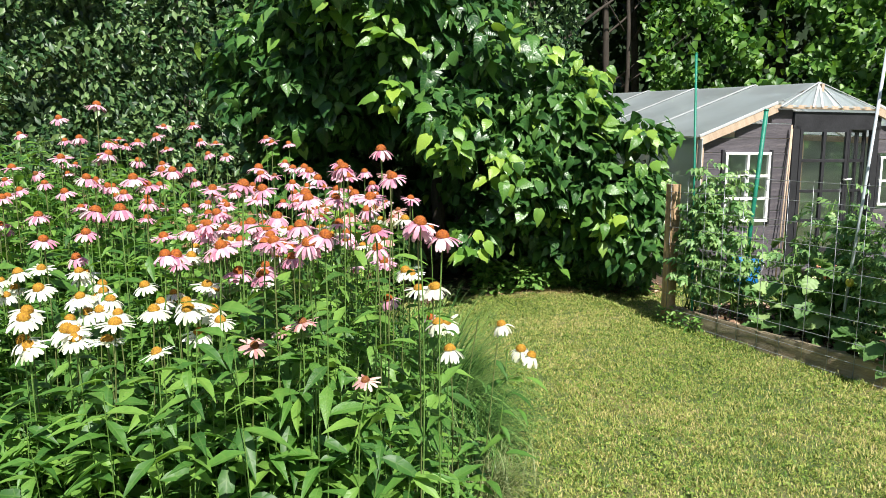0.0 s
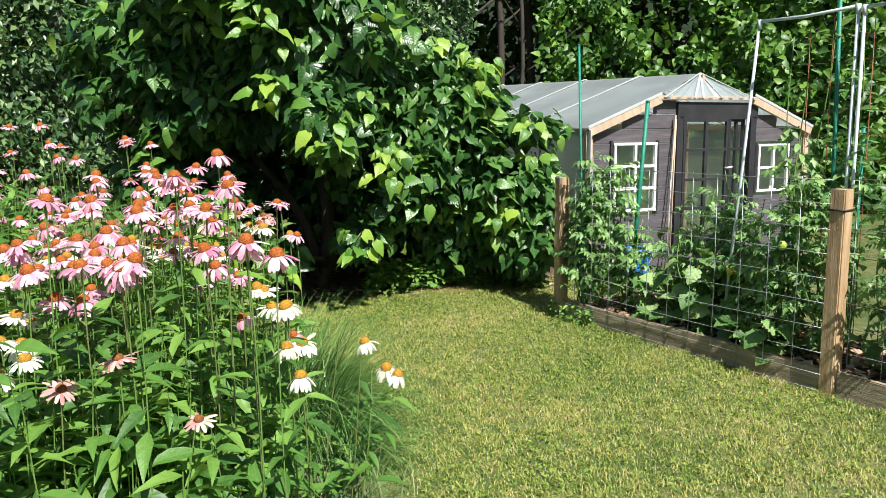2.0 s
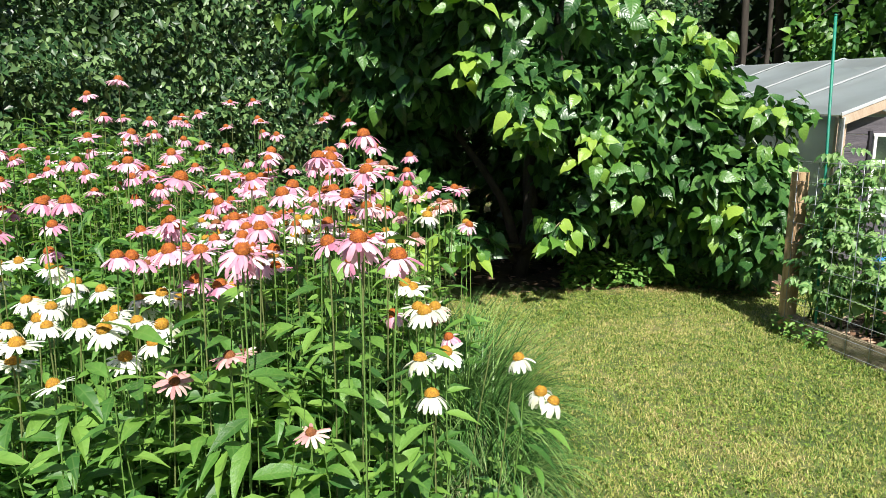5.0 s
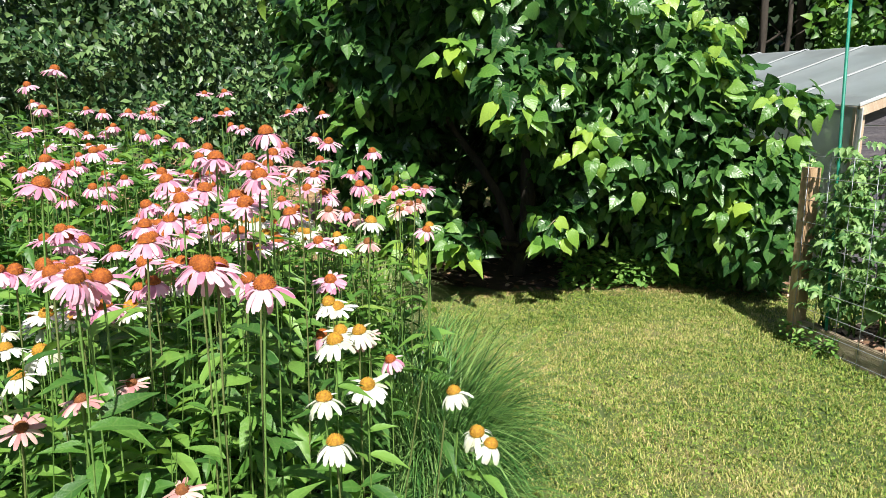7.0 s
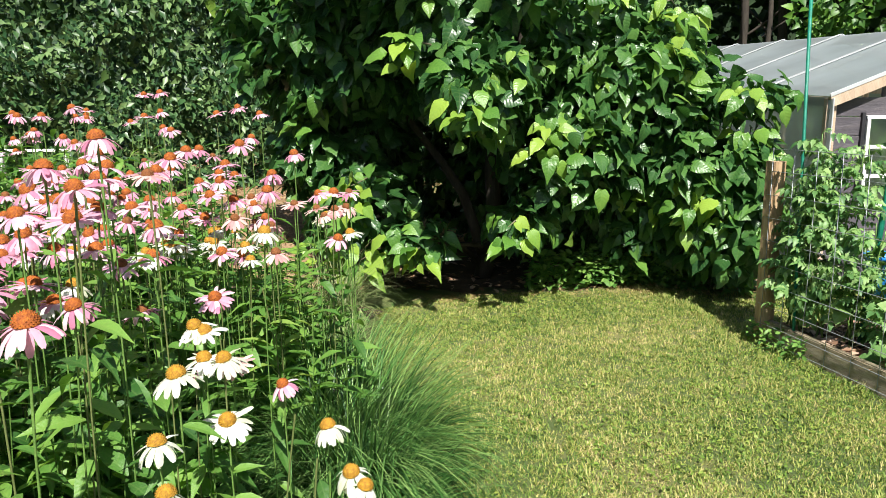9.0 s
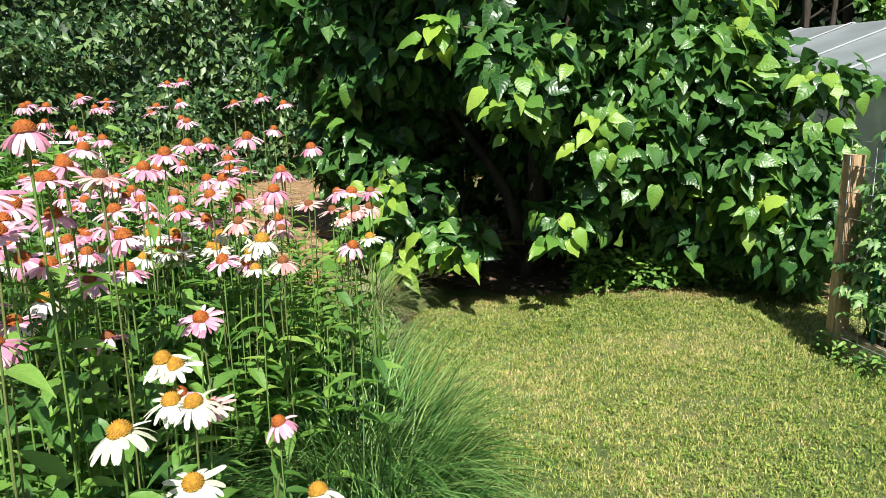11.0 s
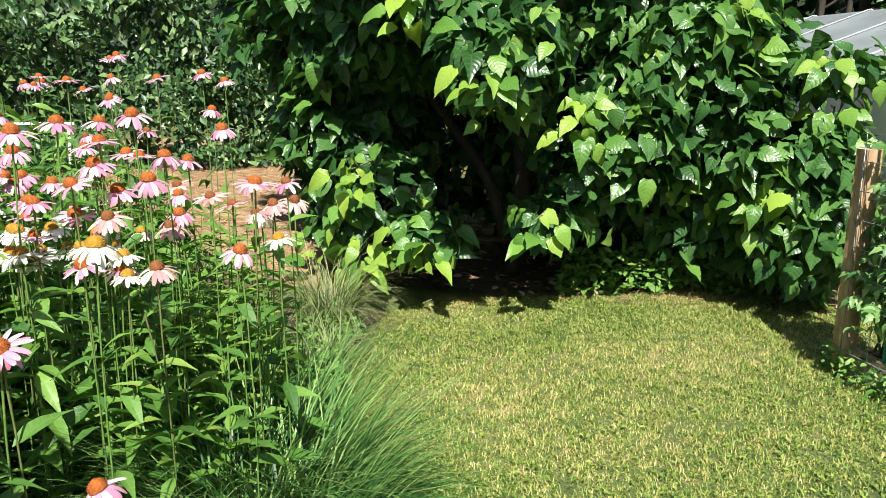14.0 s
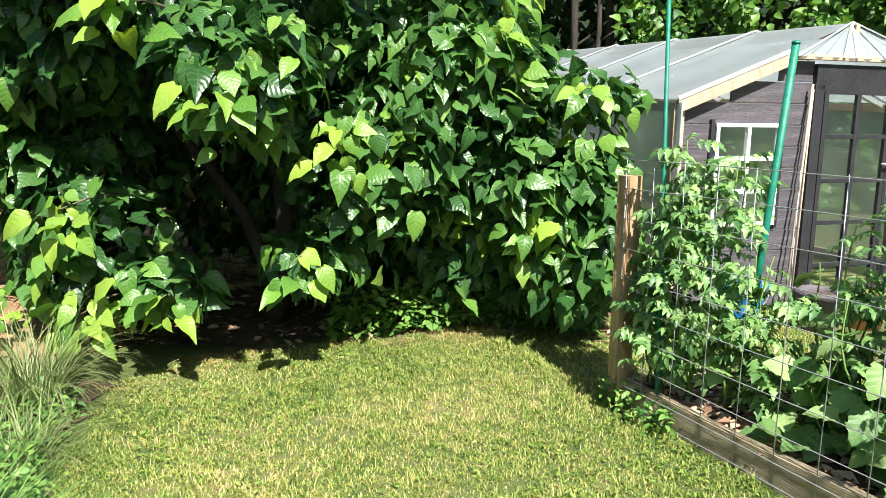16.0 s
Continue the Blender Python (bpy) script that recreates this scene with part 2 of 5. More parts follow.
def lawn_material(name, blades):
    """Mown turf: green with straw-coloured and yellow patches at the size of a hand and of a stride."""
    m, n, l, p = nodes_of(name)
    big = noise_node(n, l, 1.1, 5)
    mid = noise_node(n, l, 9.0, 5)
    s = n.new("ShaderNodeMath")
    s.operation = "MULTIPLY_ADD"
    s.inputs[1].default_value = 0.5
    l.new(big.outputs["Fac"], s.inputs[0])
    k = n.new("ShaderNodeMath")
    k.operation = "MULTIPLY"
    k.inputs[1].default_value = 0.5
    l.new(mid.outputs["Fac"], k.inputs[0])
    l.new(k.outputs[0], s.inputs[2])
    value = s.outputs[0]
    if blades:
        g = n.new("ShaderNodeNewGeometry")
        a = n.new("ShaderNodeMath")
        a.operation = "MULTIPLY_ADD"
        a.inputs[1].default_value = 0.62
        l.new(g.outputs["Random Per Island"], a.inputs[0])
        b = n.new("ShaderNodeMath")
        b.operation = "SUBTRACT"
        b.inputs[1].default_value = 0.31
        l.new(value, b.inputs[0])
        l.new(b.outputs[0], a.inputs[2])
        value = a.outputs[0]
        r = ramp(n, [(0.2, (0.07, 0.15, 0.02)), (0.4, (0.2, 0.305, 0.05)), (0.6, (0.39, 0.415, 0.1)), (0.85, (0.64, 0.53, 0.25))])
    else:
        r = ramp(n, [(0.32, (0.045, 0.08, 0.018)), (0.5, (0.1, 0.13, 0.036)), (0.7, (0.27, 0.22, 0.1))])
    l.new(value, r.inputs[0])
    l.new(r.outputs[0], p.inputs["Base Color"])
    p.inputs["Roughness"].default_value = 0.6
    if blades:
        tr = n.new("ShaderNodeBsdfTranslucent")
        l.new(r.outputs[0], tr.inputs["Color"])
        mx = n.new("ShaderNodeMixShader")
        mx.inputs[0].default_value = 0.3
        l.new(p.outputs[0], mx.inputs[1])
        l.new(tr.outputs[0], mx.inputs[2])
        l.new(mx.outputs[0], n["Material Output"].inputs["Surface"])
    else:
        fine = noise_node(n, l, 90, 3)
        bump(n, l, fine.outputs["Fac"], p, 0.8, 0.02)
    return m


M_LAWN = lawn_material("mown_turf", False)
M_BLADE = lawn_material("turf_blade", True)


def sheet_material(name, clear, tint, rough):
    """Cloudy greenhouse film: part clear, part milky, with dust."""
    m, n, l, p = nodes_of(name)
    no = noise_node(n, l, 1.8, 5)
    r = ramp(n, [(0.3, tuple(c * 0.8 for c in tint)), (0.7, tint)])
    l.new(no.outputs["Fac"], r.inputs[0])
    l.new(r.outputs[0], p.inputs["Base Color"])
    p.inputs["Roughness"].default_value = rough
    tl = n.new("ShaderNodeBsdfTranslucent")
    l.new(r.outputs[0], tl.inputs["Color"])
    m1 = n.new("ShaderNodeMixShader")
    m1.inputs[0].default_value = 0.45
    l.new(p.outputs[0], m1.inputs[1])
    l.new(tl.outputs[0], m1.inputs[2])
    tp = n.new("ShaderNodeBsdfTransparent")
    m2 = n.new("ShaderNodeMixShader")
    m2.inputs[0].default_value = clear
    l.new(m1.outputs[0], m2.inputs[1])
    l.new(tp.outputs[0], m2.inputs[2])
    l.new(m2.outputs[0], n["Material Output"].inputs["Surface"])
    bump(n, l, no.outputs["Fac"], p, 0.3, 0.05)
    return m


M_FILM = sheet_material("greenhouse_film", 0.2, (0.5, 0.57, 0.6), 0.28)
M_FILM_SIDE = sheet_material("greenhouse_side_film", 0.3, (0.55, 0.59, 0.58), 0.3)
M_FILM_FOLD = sheet_material("folded_film", 0.05, (0.84, 0.86, 0.87), 0.35)
M_GLASS, _n, _l, _p = nodes_of("window_glass")
_p.inputs["Base Color"].default_value = (0.9, 0.95, 0.93, 1)
_p.inputs["Roughness"].default_value = 0.03
_p.inputs["Transmission Weight"].default_value = 1.0
_p.inputs["IOR"].default_value = 1.45


# ---------------------------------------------------------------- mesh helpers
def mesh_data(name, verts, faces, material, smooth=True):
    me = bpy.data.meshes.new(name)
    me.from_pydata([tuple(v) for v in verts], [], [tuple(f) for f in faces])
    me.materials.append(material)
    if smooth:
        me.shade_smooth()
    me.update()
    return me


def big_mesh(name, V, F, material, smooth=False, uv=None):
    """A large mesh from arrays: V (n, 3), F (m, 3 or 4)."""
    me = bpy.data.meshes.new(name)
    V, F = np.asarray(V, np.float32), np.asarray(F, np.int32)
    k = F.shape[1]
    me.vertices.add(len(V))
    me.vertices.foreach_set("co", V.ravel())
    me.loops.add(F.size)
    me.loops.foreach_set("vertex_index", F.ravel())
    me.polygons.add(len(F))
    me.polygons.foreach_set("loop_start", np.arange(0, F.size, k, dtype=np.int32))
    me.polygons.foreach_set("loop_total", np.full(len(F), k, np.int32))
    if uv is not None:
        per = np.tile(np.asarray(uv, np.float32)[:, :2], (len(V) // len(uv), 1))
        layer = me.uv_layers.new(name="UVMap")
        layer.data.foreach_set("uv", per[F.ravel()].ravel())
    me.materials.append(material)
    me.update(calc_edges=True)
    if smooth:
        me.shade_smooth()
    return me


def part(name, data, parent, label="", loc=(0, 0, 0), matrix=None):
    ob = new(name, data)
    ob.parent = parent
    ob.matrix_basis = matrix if matrix is not None else Matrix.Translation(loc)
    if label:
        tagged(ob, label)
    return ob


def bm_data(name, bm, material, smooth=False):
    me = bpy.data.meshes.new(name)
    bmesh.ops.recalc_face_normals(bm, faces=bm.faces)
    bm.to_mesh(me)
    bm.free()
    me.materials.append(material)
    if smooth:
        me.shade_smooth()
    return me


def box_data(name, size, material, bevel=0.004, centre=(0, 0, 0), jitter=0.0):
    """A bevelled board or block."""
    bm = bmesh.new()
    bmesh.ops.create_cube(bm, size=1.0)
    for v in bm.verts:
        v.co = Vector([c * s for c, s in zip(v.co, size)]) + Vector(centre)
        if jitter:
            v.co += Vector(rng.normal(0, jitter, 3))
    if bevel:
        bmesh.ops.bevel(bm, geom=bm.edges[:], offset=bevel, segments=2, affect="EDGES", profile=0.6)
    return bm_data(name, bm, material)


def tube_data(name, points, radii, material, sides=8, cap=True):
    """A round bar along points, one radius a point."""
    pts = [Vector(p) for p in points]
    if not hasattr(radii, "__len__"):
        radii = [radii] * len(pts)
    V, F = [], []
    side = None
    for i, p in enumerate(pts):
        d = (pts[min(i + 1, len(pts) - 1)] - pts[max(i - 1, 0)]).normalized()
        if side is None:
            side = d.orthogonal().normalized()
        side = (side - d * side.dot(d)).normalized()
        other = d.cross(side)
        for k in range(sides):
            a = 2 * math.pi * k / sides
            V.append(p + (side * math.cos(a) + other * math.sin(a)) * radii[i])
    for i in range(len(pts) - 1):
        for k in range(sides):
            a, b = i * sides + k, i * sides + (k + 1) % sides
            F.append((a, b, b + sides, a + sides))
    if cap:
        F.append(tuple(range(sides))[::-1])
        F.append(tuple(range((len(pts) - 1) * sides, len(pts) * sides)))
    return mesh_data(name, V, F, material)


def leaf_shape(profile, fold=0.25, droop=0.25, ripple=0.0):
    """Leaf along +Y from the origin, face up +Z, length 1. profile: (y, half width) from base to tip."""
    V, F = [], []
    n = len(profile)
    for i, (y, w) in enumerate(profile):
        z = -droop * y * y
        r = ripple * (1 if i % 2 else -1)
        V += [(-w, y, z + fold * w + r), (0, y, z), (w, y, z + fold * w - r)]
    for i in range(n - 1):
        a = 3 * i
        F += [(a, a + 1, a + 4, a + 3), (a + 1, a + 2, a + 5, a + 4)]
    return np.array(V, float), np.array(F, int)


def curled_leaf(profile, cup, droop, wave, curl, twist=0.0):
    """A broad leaf like leaf_shape, five points across: cupped along the midrib, its margin waved and rolled."""
    V, F = [], []
    for i, (y, w) in enumerate(profile):
        z = -droop * max(y, 0) ** 2
        for k, f in enumerate((-1.0, -0.52, 0.0, 0.52, 1.0)):
            e = abs(f)
            V.append((f * w * (1 - 0.12 * e * cup), y - 0.05 * e * w, z + cup * w * (e - curl * e ** 3) + wave * e * e * math.sin(i * 2.3 + k * 1.7) + twist * y * f * w))
    for i in range(len(profile) - 1):
        for k in range(4):
            a = 5 * i + k
            F.append((a, a + 1, a + 6, a + 5))
    return np.array(V, float), np.array(F, int)


HEART_OUTLINE = [(0.0, 0.05), (-0.05, 0.18), (0.06, 0.31), (0.24, 0.385), (0.42, 0.375), (0.62, 0.29), (0.82, 0.15), (1.02, 0.006)]
HEART = curled_leaf(HEART_OUTLINE, 0.42, 0.32, 0.035, 0.7)
HEART_ROLLED = curled_leaf([(y, w * 0.98) for y, w in HEART_OUTLINE], 0.6, 0.6, 0.05, 0.45, 0.4)
HEART_FLAT = curled_leaf([(y, w * 1.06) for y, w in HEART_OUTLINE], 0.12, 0.18, 0.045, 1.6, -0.35)
HEART_FAR = leaf_shape([(0.0, 0.1), (0.2, 0.36), (0.55, 0.28), (1.0, 0.01)], 0.28, 0.3)
OVAL = leaf_shape([(0.0, 0.02), (0.25, 0.2), (0.55, 0.24), (0.82, 0.13), (1.0, 0.005)], 0.3, 0.22)
LANCE = leaf_shape([(0.0, 0.012), (0.16, 0.1), (0.36, 0.165), (0.6, 0.13), (0.82, 0.06), (1.0, 0.004)], 0.34, 0.45, 0.008)
SMALL = leaf_shape([(0.0, 0.02), (0.45, 0.26), (1.0, 0.01)], 0.3, 0.15)
BROAD = leaf_shape([(0.0, 0.06), (-0.12, 0.22), (-0.06, 0.4), (0.08, 0.46), (0.16, 0.4), (0.27, 0.47), (0.4, 0.49), (0.5, 0.38), (0.6, 0.36), (0.7, 0.35), (0.78, 0.22), (0.9, 0.14), (1.0, 0.01)], 0.22, 0.3, 0.03)


def unit(a):
    return a / np.maximum(np.linalg.norm(a, axis=-1, keepdims=True), 1e-9)


def scatter(shape, pos, axis, face, size):
    """Copies of a leaf shape: base at pos, running along axis, upper side towards face."""
    V, F = shape
    y = unit(np.asarray(axis, float))
    z = np.asarray(face, float)
    z = unit(z - y * (z * y).sum(1, keepdims=True))
    x = np.cross(y, z)
    R = np.stack([x, y, z], 1)
    s = np.asarray(size, float).reshape(-1, 1, 1)
    out = np.einsum("vk,nkc->nvc", V, R) * s + np.asarray(pos, float)[:, None]
    faces = F[None] + (np.arange(len(out)) * len(V))[:, None, None]
    return out.reshape(-1, 3), faces.reshape(-1, F.shape[1])


def joined(*chunks):
    V, F, n = [], [], 0
    for v, f in chunks:
        V.append(v)
        F.append(f + n)
        n += len(v)
    return np.concatenate(V), np.concatenate(F)


def ribbons(base, direction, length, width, bend, segments, rgen, curl=1.6):
    """Grass blades: n arching strips as (V, F) with quads. direction: horizontal unit vectors of the arch."""
    n = len(base)
    t = np.linspace(0, 1, segments + 1)
    side = np.stack([-direction[:, 1], direction[:, 0], np.zeros(n)], 1)
    up = np.array([0, 0, 1.0])
    ang = bend[:, None] * t[None] ** curl
    step = length[:, None] / segments
    dh = np.cumsum(np.sin(ang) * step, 1) - np.sin(ang[:, :1]) * step
    dv = np.cumsum(np.cos(ang) * step, 1) - np.cos(ang[:, :1]) * step
    mid = base[:, None] + direction[:, None] * dh[..., None] + up * dv[..., None]
    w = width[:, None] * (1 - t[None] ** 2 * 0.96) * 0.5
    L, R = mid - side[:, None] * w[..., None], mid + side[:, None] * w[..., None]
    V = np.stack([L, R], 2).reshape(n, -1, 3)
    k = np.arange(segments) * 2
    f = np.stack([k, k + 1, k + 3, k + 2], 1)
    F = f[None] + (np.arange(n) * (segments + 1) * 2)[:, None, None]
    return V.reshape(-1, 3), F.reshape(-1, 4)


def smooth01(v):
    v = np.clip(v, 0, 1)
    return v * v * (3 - 2 * v)


def ground_z(x, y):
    """The ground: level lawn, rising towards the hedge."""
    return 0.42 * smooth01((-np.asarray(x, float) - 1.3) / 2.6) * smooth01((np.asarray(y, float) - 2.5) / 2.0)


def patches(u, v, cell, seed):
    """Smooth random values from 0 to 1 over a plane, in patches about a cell across."""
    table = np.random.default_rng(seed).random((64, 64))
    a, b = np.asarray(u, float) / cell, np.asarray(v, float) / cell
    i, j = np.floor(a).astype(int), np.floor(b).astype(int)
    p, q = smooth01(a - i), smooth01(b - j)
    at = lambda m, n: table[m % 64, n % 64]
    return (at(i, j) * (1 - p) + at(i + 1, j) * p) * (1 - q) + (at(i, j + 1) * (1 - p) + at(i + 1, j + 1) * p) * q


def stuff(name, data, label, category, parent=None):
    ob = new(name, data)
    tagged(ob, label, category, kind="stuff")
    return ob


# ---------------------------------------------------------------- ground, lawn, soil, straw
def grid_sheet(name, xs, ys, lift, material, label, category, keep=None, rough=0.0):
    X, Y = np.meshgrid(xs, ys)
    Z = ground_z(X, Y) + lift + (rng.normal(0, rough, X.shape) if rough else 0)
    V = np.stack([X, Y, Z], -1).reshape(-1, 3)
    w = len(xs)
    F = [(j * w + i, j * w + i + 1, j * w + w + i + 1, j * w + w + i) for j in range(len(ys) - 1) for i in range(w - 1)
         if keep is None or keep((xs[i] + xs[i + 1]) / 2, (ys[j] + ys[j + 1]) / 2)]
    me = mesh_data(name, V, F, material)
    bm = bmesh.new()
    bm.from_mesh(me)
    bmesh.ops.delete(bm, geom=[v for v in bm.verts if not v.link_faces], context="VERTS")
    bm.to_mesh(me)
    bm.free()
    ob = new(name, me)
    tagged(ob, label, category, kind="structure")
    return ob


def bed_edge(y):
    """x of the flower bed's border along the lawn."""
    return np.interp(y, [1.5, 2.6, 3.2, 3.8, 4.3, 4.9, 5.4, 6.0, 6.6, 7.0, 7.4, 7.9, 8.4], [0.02, 0.12, 0.1, 0.0, -0.05, -0.3, -0.75, -1.25, -1.5, -1.62, -1.55, -0.9, -0.2])


def fence_x(y):
    return 1.14 + (7.4 - y) * 0.75


outer = [-420, -150, -60, -30]
XS = np.array(outer + list(np.arange(-20, 20.1, 0.4)) + [30, 60, 150, 420])
YS = np.array([-420, -150, -60, -20] + list(np.arange(-8, 32.1, 0.4)) + [45, 80, 160, 420])
grid_sheet("ground", XS, YS, 0.0, M_LAWN, "mown sunlit lawn ground with yellowed patches", "ground")
grid_sheet("flower_bed_soil", np.arange(-6, 0.61, 0.12), np.arange(1.2, 8.3, 0.12), 0.012, M_SOIL, "dark mulched soil of the flower bed", "soil",
           lambda x, y: x < bed_edge(y) + 0.04 * math.sin(y * 9) and y < 6.4 + 0.25 * x + 1.0 and y + 0.3 * x > 1.6, 0.006)
grid_sheet("shrub_soil", np.arange(-3.2, 1.6, 0.12), np.arange(7.3, 10.5, 0.12), 0.016, M_SOIL, "dark shaded soil under the mulberry", "soil",
           lambda x, y: y > np.interp(x, [-3.2, -1.6, -0.56, 0.2, 0.9, 1.6], [7.0, 7.65, 8.25, 8.72, 8.75, 9.6]) + 0.05 * math.sin(x * 11), 0.006)
grid_sheet("straw_path", np.arange(-12, -1.2, 0.15), np.arange(6.2, 15, 0.15), 0.022, M_STRAW_BED, "path covered with dry golden straw", "straw path",
           lambda x, y: y > 7.0 - 0.3 * (x + 1.6) * -0.6 and y < 9.6 - 0.75 * (x + 1.5) and x < -2.0, 0.006)
grid_sheet("vegetable_bed_soil", np.arange(0.6, 8.0, 0.12), np.arange(1.6, 9.2, 0.12), 0.10, M_SOIL, "dark soil of the raised vegetable bed", "soil",
           lambda x, y: fence_x(y) + 0.06 < x < fence_x(y) + 1.25 and 0.6 * (x - 1.14) - 0.8 * (y - 7.4) > 0.05, 0.012)


def straw_bits(name, n, xr, yr, keep, material, length, label, lift):
    P = np.stack([rng.uniform(*xr, n), rng.uniform(*yr, n)], 1)
    P = P[[bool(keep(x, y)) for x, y in P]]
    a = rng.uniform(0, 2 * math.pi, len(P))
    axis = np.stack([np.cos(a), np.sin(a), rng.normal(0.05, 0.12, len(P))], 1)
    face = np.stack([rng.normal(0, 0.3, len(P)), rng.normal(0, 0.3, len(P)), np.ones(len(P))], 1)
    pos = np.column_stack([P, ground_z(P[:, 0], P[:, 1]) + lift + rng.uniform(0, 0.012, len(P))])
    shape = length[2]
    V, F = scatter(shape, pos, axis, face, rng.uniform(length[0], length[1], len(P)))
    stuff(name, big_mesh(name, V, F, material), label, "straw" if material is M_STRAW else "leaf litter")


STALK = leaf_shape([(0.0, 0.012), (0.5, 0.018), (1.0, 0.006)], 0.5, 0.05)
straw_bits("loose_straw", 24000, (-9, -1.3), (6.3, 13.5), lambda x, y: y > 7.0 + 0.18 * (x + 1.6) and x < -1.9, M_STRAW, (0.07, 0.2, STALK), "loose dry golden straw stalks on the path", 0.03)
straw_bits("bed_leaf_litter", 15000, (0.8, 6.0), (3.0, 9.0), lambda x, y: fence_x(y) + 0.07 < x < fence_x(y) + 1.2 and 0.6 * (x - 1.14) - 0.8 * (y - 7.4) > 0.08, M_LITTER, (0.06, 0.12, SMALL), "pale and brown dead leaves mulching the vegetable bed", 0.115)
straw_bits("shrub_leaf_litter", 700, (-2.6, 1.2), (7.5, 9.4), lambda x, y: y > np.interp(x, [-3.2, -1.6, -0.56, 0.2, 0.9], [7.0, 7.6, 8.2, 8.65, 8.7]), M_LITTER, (0.05, 0.1, OVAL), "brown dead leaves under the mulberry", 0.02)

straw_bits("dry_thatch", 9000, (-1.6, 1.3), (6.2, 8.8), lambda x, y: x > bed_edge(y) and -0.35 < y - np.interp(x, [-1.6, -0.56, 0.2, 0.9, 1.3], [7.65, 8.25, 8.72, 8.75, 9.0]) + 0.2 * math.sin(x * 4.3) * math.sin(x * 9.1) < 0.12, M_STRAW, (0.03, 0.09, STALK), "dry straw-coloured thatch along the lawn's edge by the mulberry", 0.022)


# turf blades on the stretch of lawn that is walked towards
def lawn_blades():
    n = 560000
    x, y = rng.uniform(-1.9, 4.3, n), rng.uniform(2.7, 9.6, n)
    back = np.interp(x, [-3.2, -1.6, -0.56, 0.2, 0.9, 1.2, 1.4], [7.1, 7.72, 8.3, 8.78, 8.75, 9.2, 9.6])
    wob = 0.05 * np.sin(y * 7) + 0.04 * np.sin(y * 17)
    ok = (x > bed_edge(y) + wob + 0.02) & ((x < fence_x(y) - 0.06) | ((y > 7.42) & (x < 2.6))) & (y < back)
    ok &= rng.random(n) < 0.25 + 1.3 * patches(x, y, 0.055, 1) * (0.5 + patches(x, y, 0.3, 3))
    x, y, back = x[ok], y[ok], back[ok]
    a = rng.uniform(0, 2 * math.pi, len(x))
    d = np.stack([np.cos(a), np.sin(a), 0 * a], 1)
    base = np.column_stack([x, y, ground_z(x, y) - 0.004])
    clump = 0.65 * patches(x, y, 0.055, 1) + 0.35 * patches(x, y, 0.17, 2)
    edge = np.exp(-np.abs(x - fence_x(y) + 0.1) / 0.07) + np.exp(-(back - y) / 0.08)
    V, F = ribbons(base, d, (0.01 + 0.03 * clump + rng.uniform(0, 0.014, len(x))) * (1 + 0.9 * edge), rng.uniform(0.004, 0.0065, len(x)), rng.uniform(0.7, 2.3, len(x)), 2, rng)
    stuff("lawn_grass", big_mesh("lawn_grass", V, F, M_BLADE), "short mown lawn grass, green with yellowed patches", "grass")


lawn_blades()


def lawn_clover():
    """Small round-leaved creeping weeds between the grass."""
    n = 38000
    x, y = rng.uniform(-1.7, 4.2, n), rng.uniform(2.7, 8.8, n)
    back = np.interp(x, [-3.2, -1.6, -0.56, 0.2, 0.9, 1.2, 1.4], [7.1, 7.72, 8.3, 8.78, 8.75, 9.2, 9.6])
    ok = (x > bed_edge(y) + 0.05) & (x < fence_x(y) - 0.06) & (y < back) & (patches(x, y, 0.22, 5) * patches(x, y, 0.7, 6) > rng.uniform(0.12, 0.5, n))
    x, y = x[ok], y[ok]
    n = len(x)
    a = rng.uniform(0, 6.28, n)
    P = np.column_stack([x, y, ground_z(x, y) + rng.uniform(0.012, 0.034, n)])
    A = np.stack([np.cos(a), np.sin(a), rng.normal(0.1, 0.3, n)], 1)
    N = np.stack([rng.normal(0, 0.4, n), rng.normal(0, 0.4, n), np.ones(n)], 1)
    stuff("lawn_weeds", big_mesh("lawn_weeds", *scatter(SMALL, P, A, N, rng.uniform(0.014, 0.028, n)), M_CLOVER), "small round-leaved creeping weeds among the lawn grass", "weeds")


lawn_clover()

# ---------------------------------------------------------------- fence and raised bed
FD, FN = Vector((0.6, -0.8, 0)), Vector((0.8, 0.6, 0))
P2 = Vector((1.14, 7.4, 0))


def on_fence(s, out=0.0, z=0.0):
    return P2 + FD * s + FN * out + Vector((0, 0, z))


FENCE_TURN = Matrix(((0.6, 0.8, 0, 0), (-0.8, 0.6, 0, 0), (0, 0, 1, 0), (0, 0, 0, 1)))


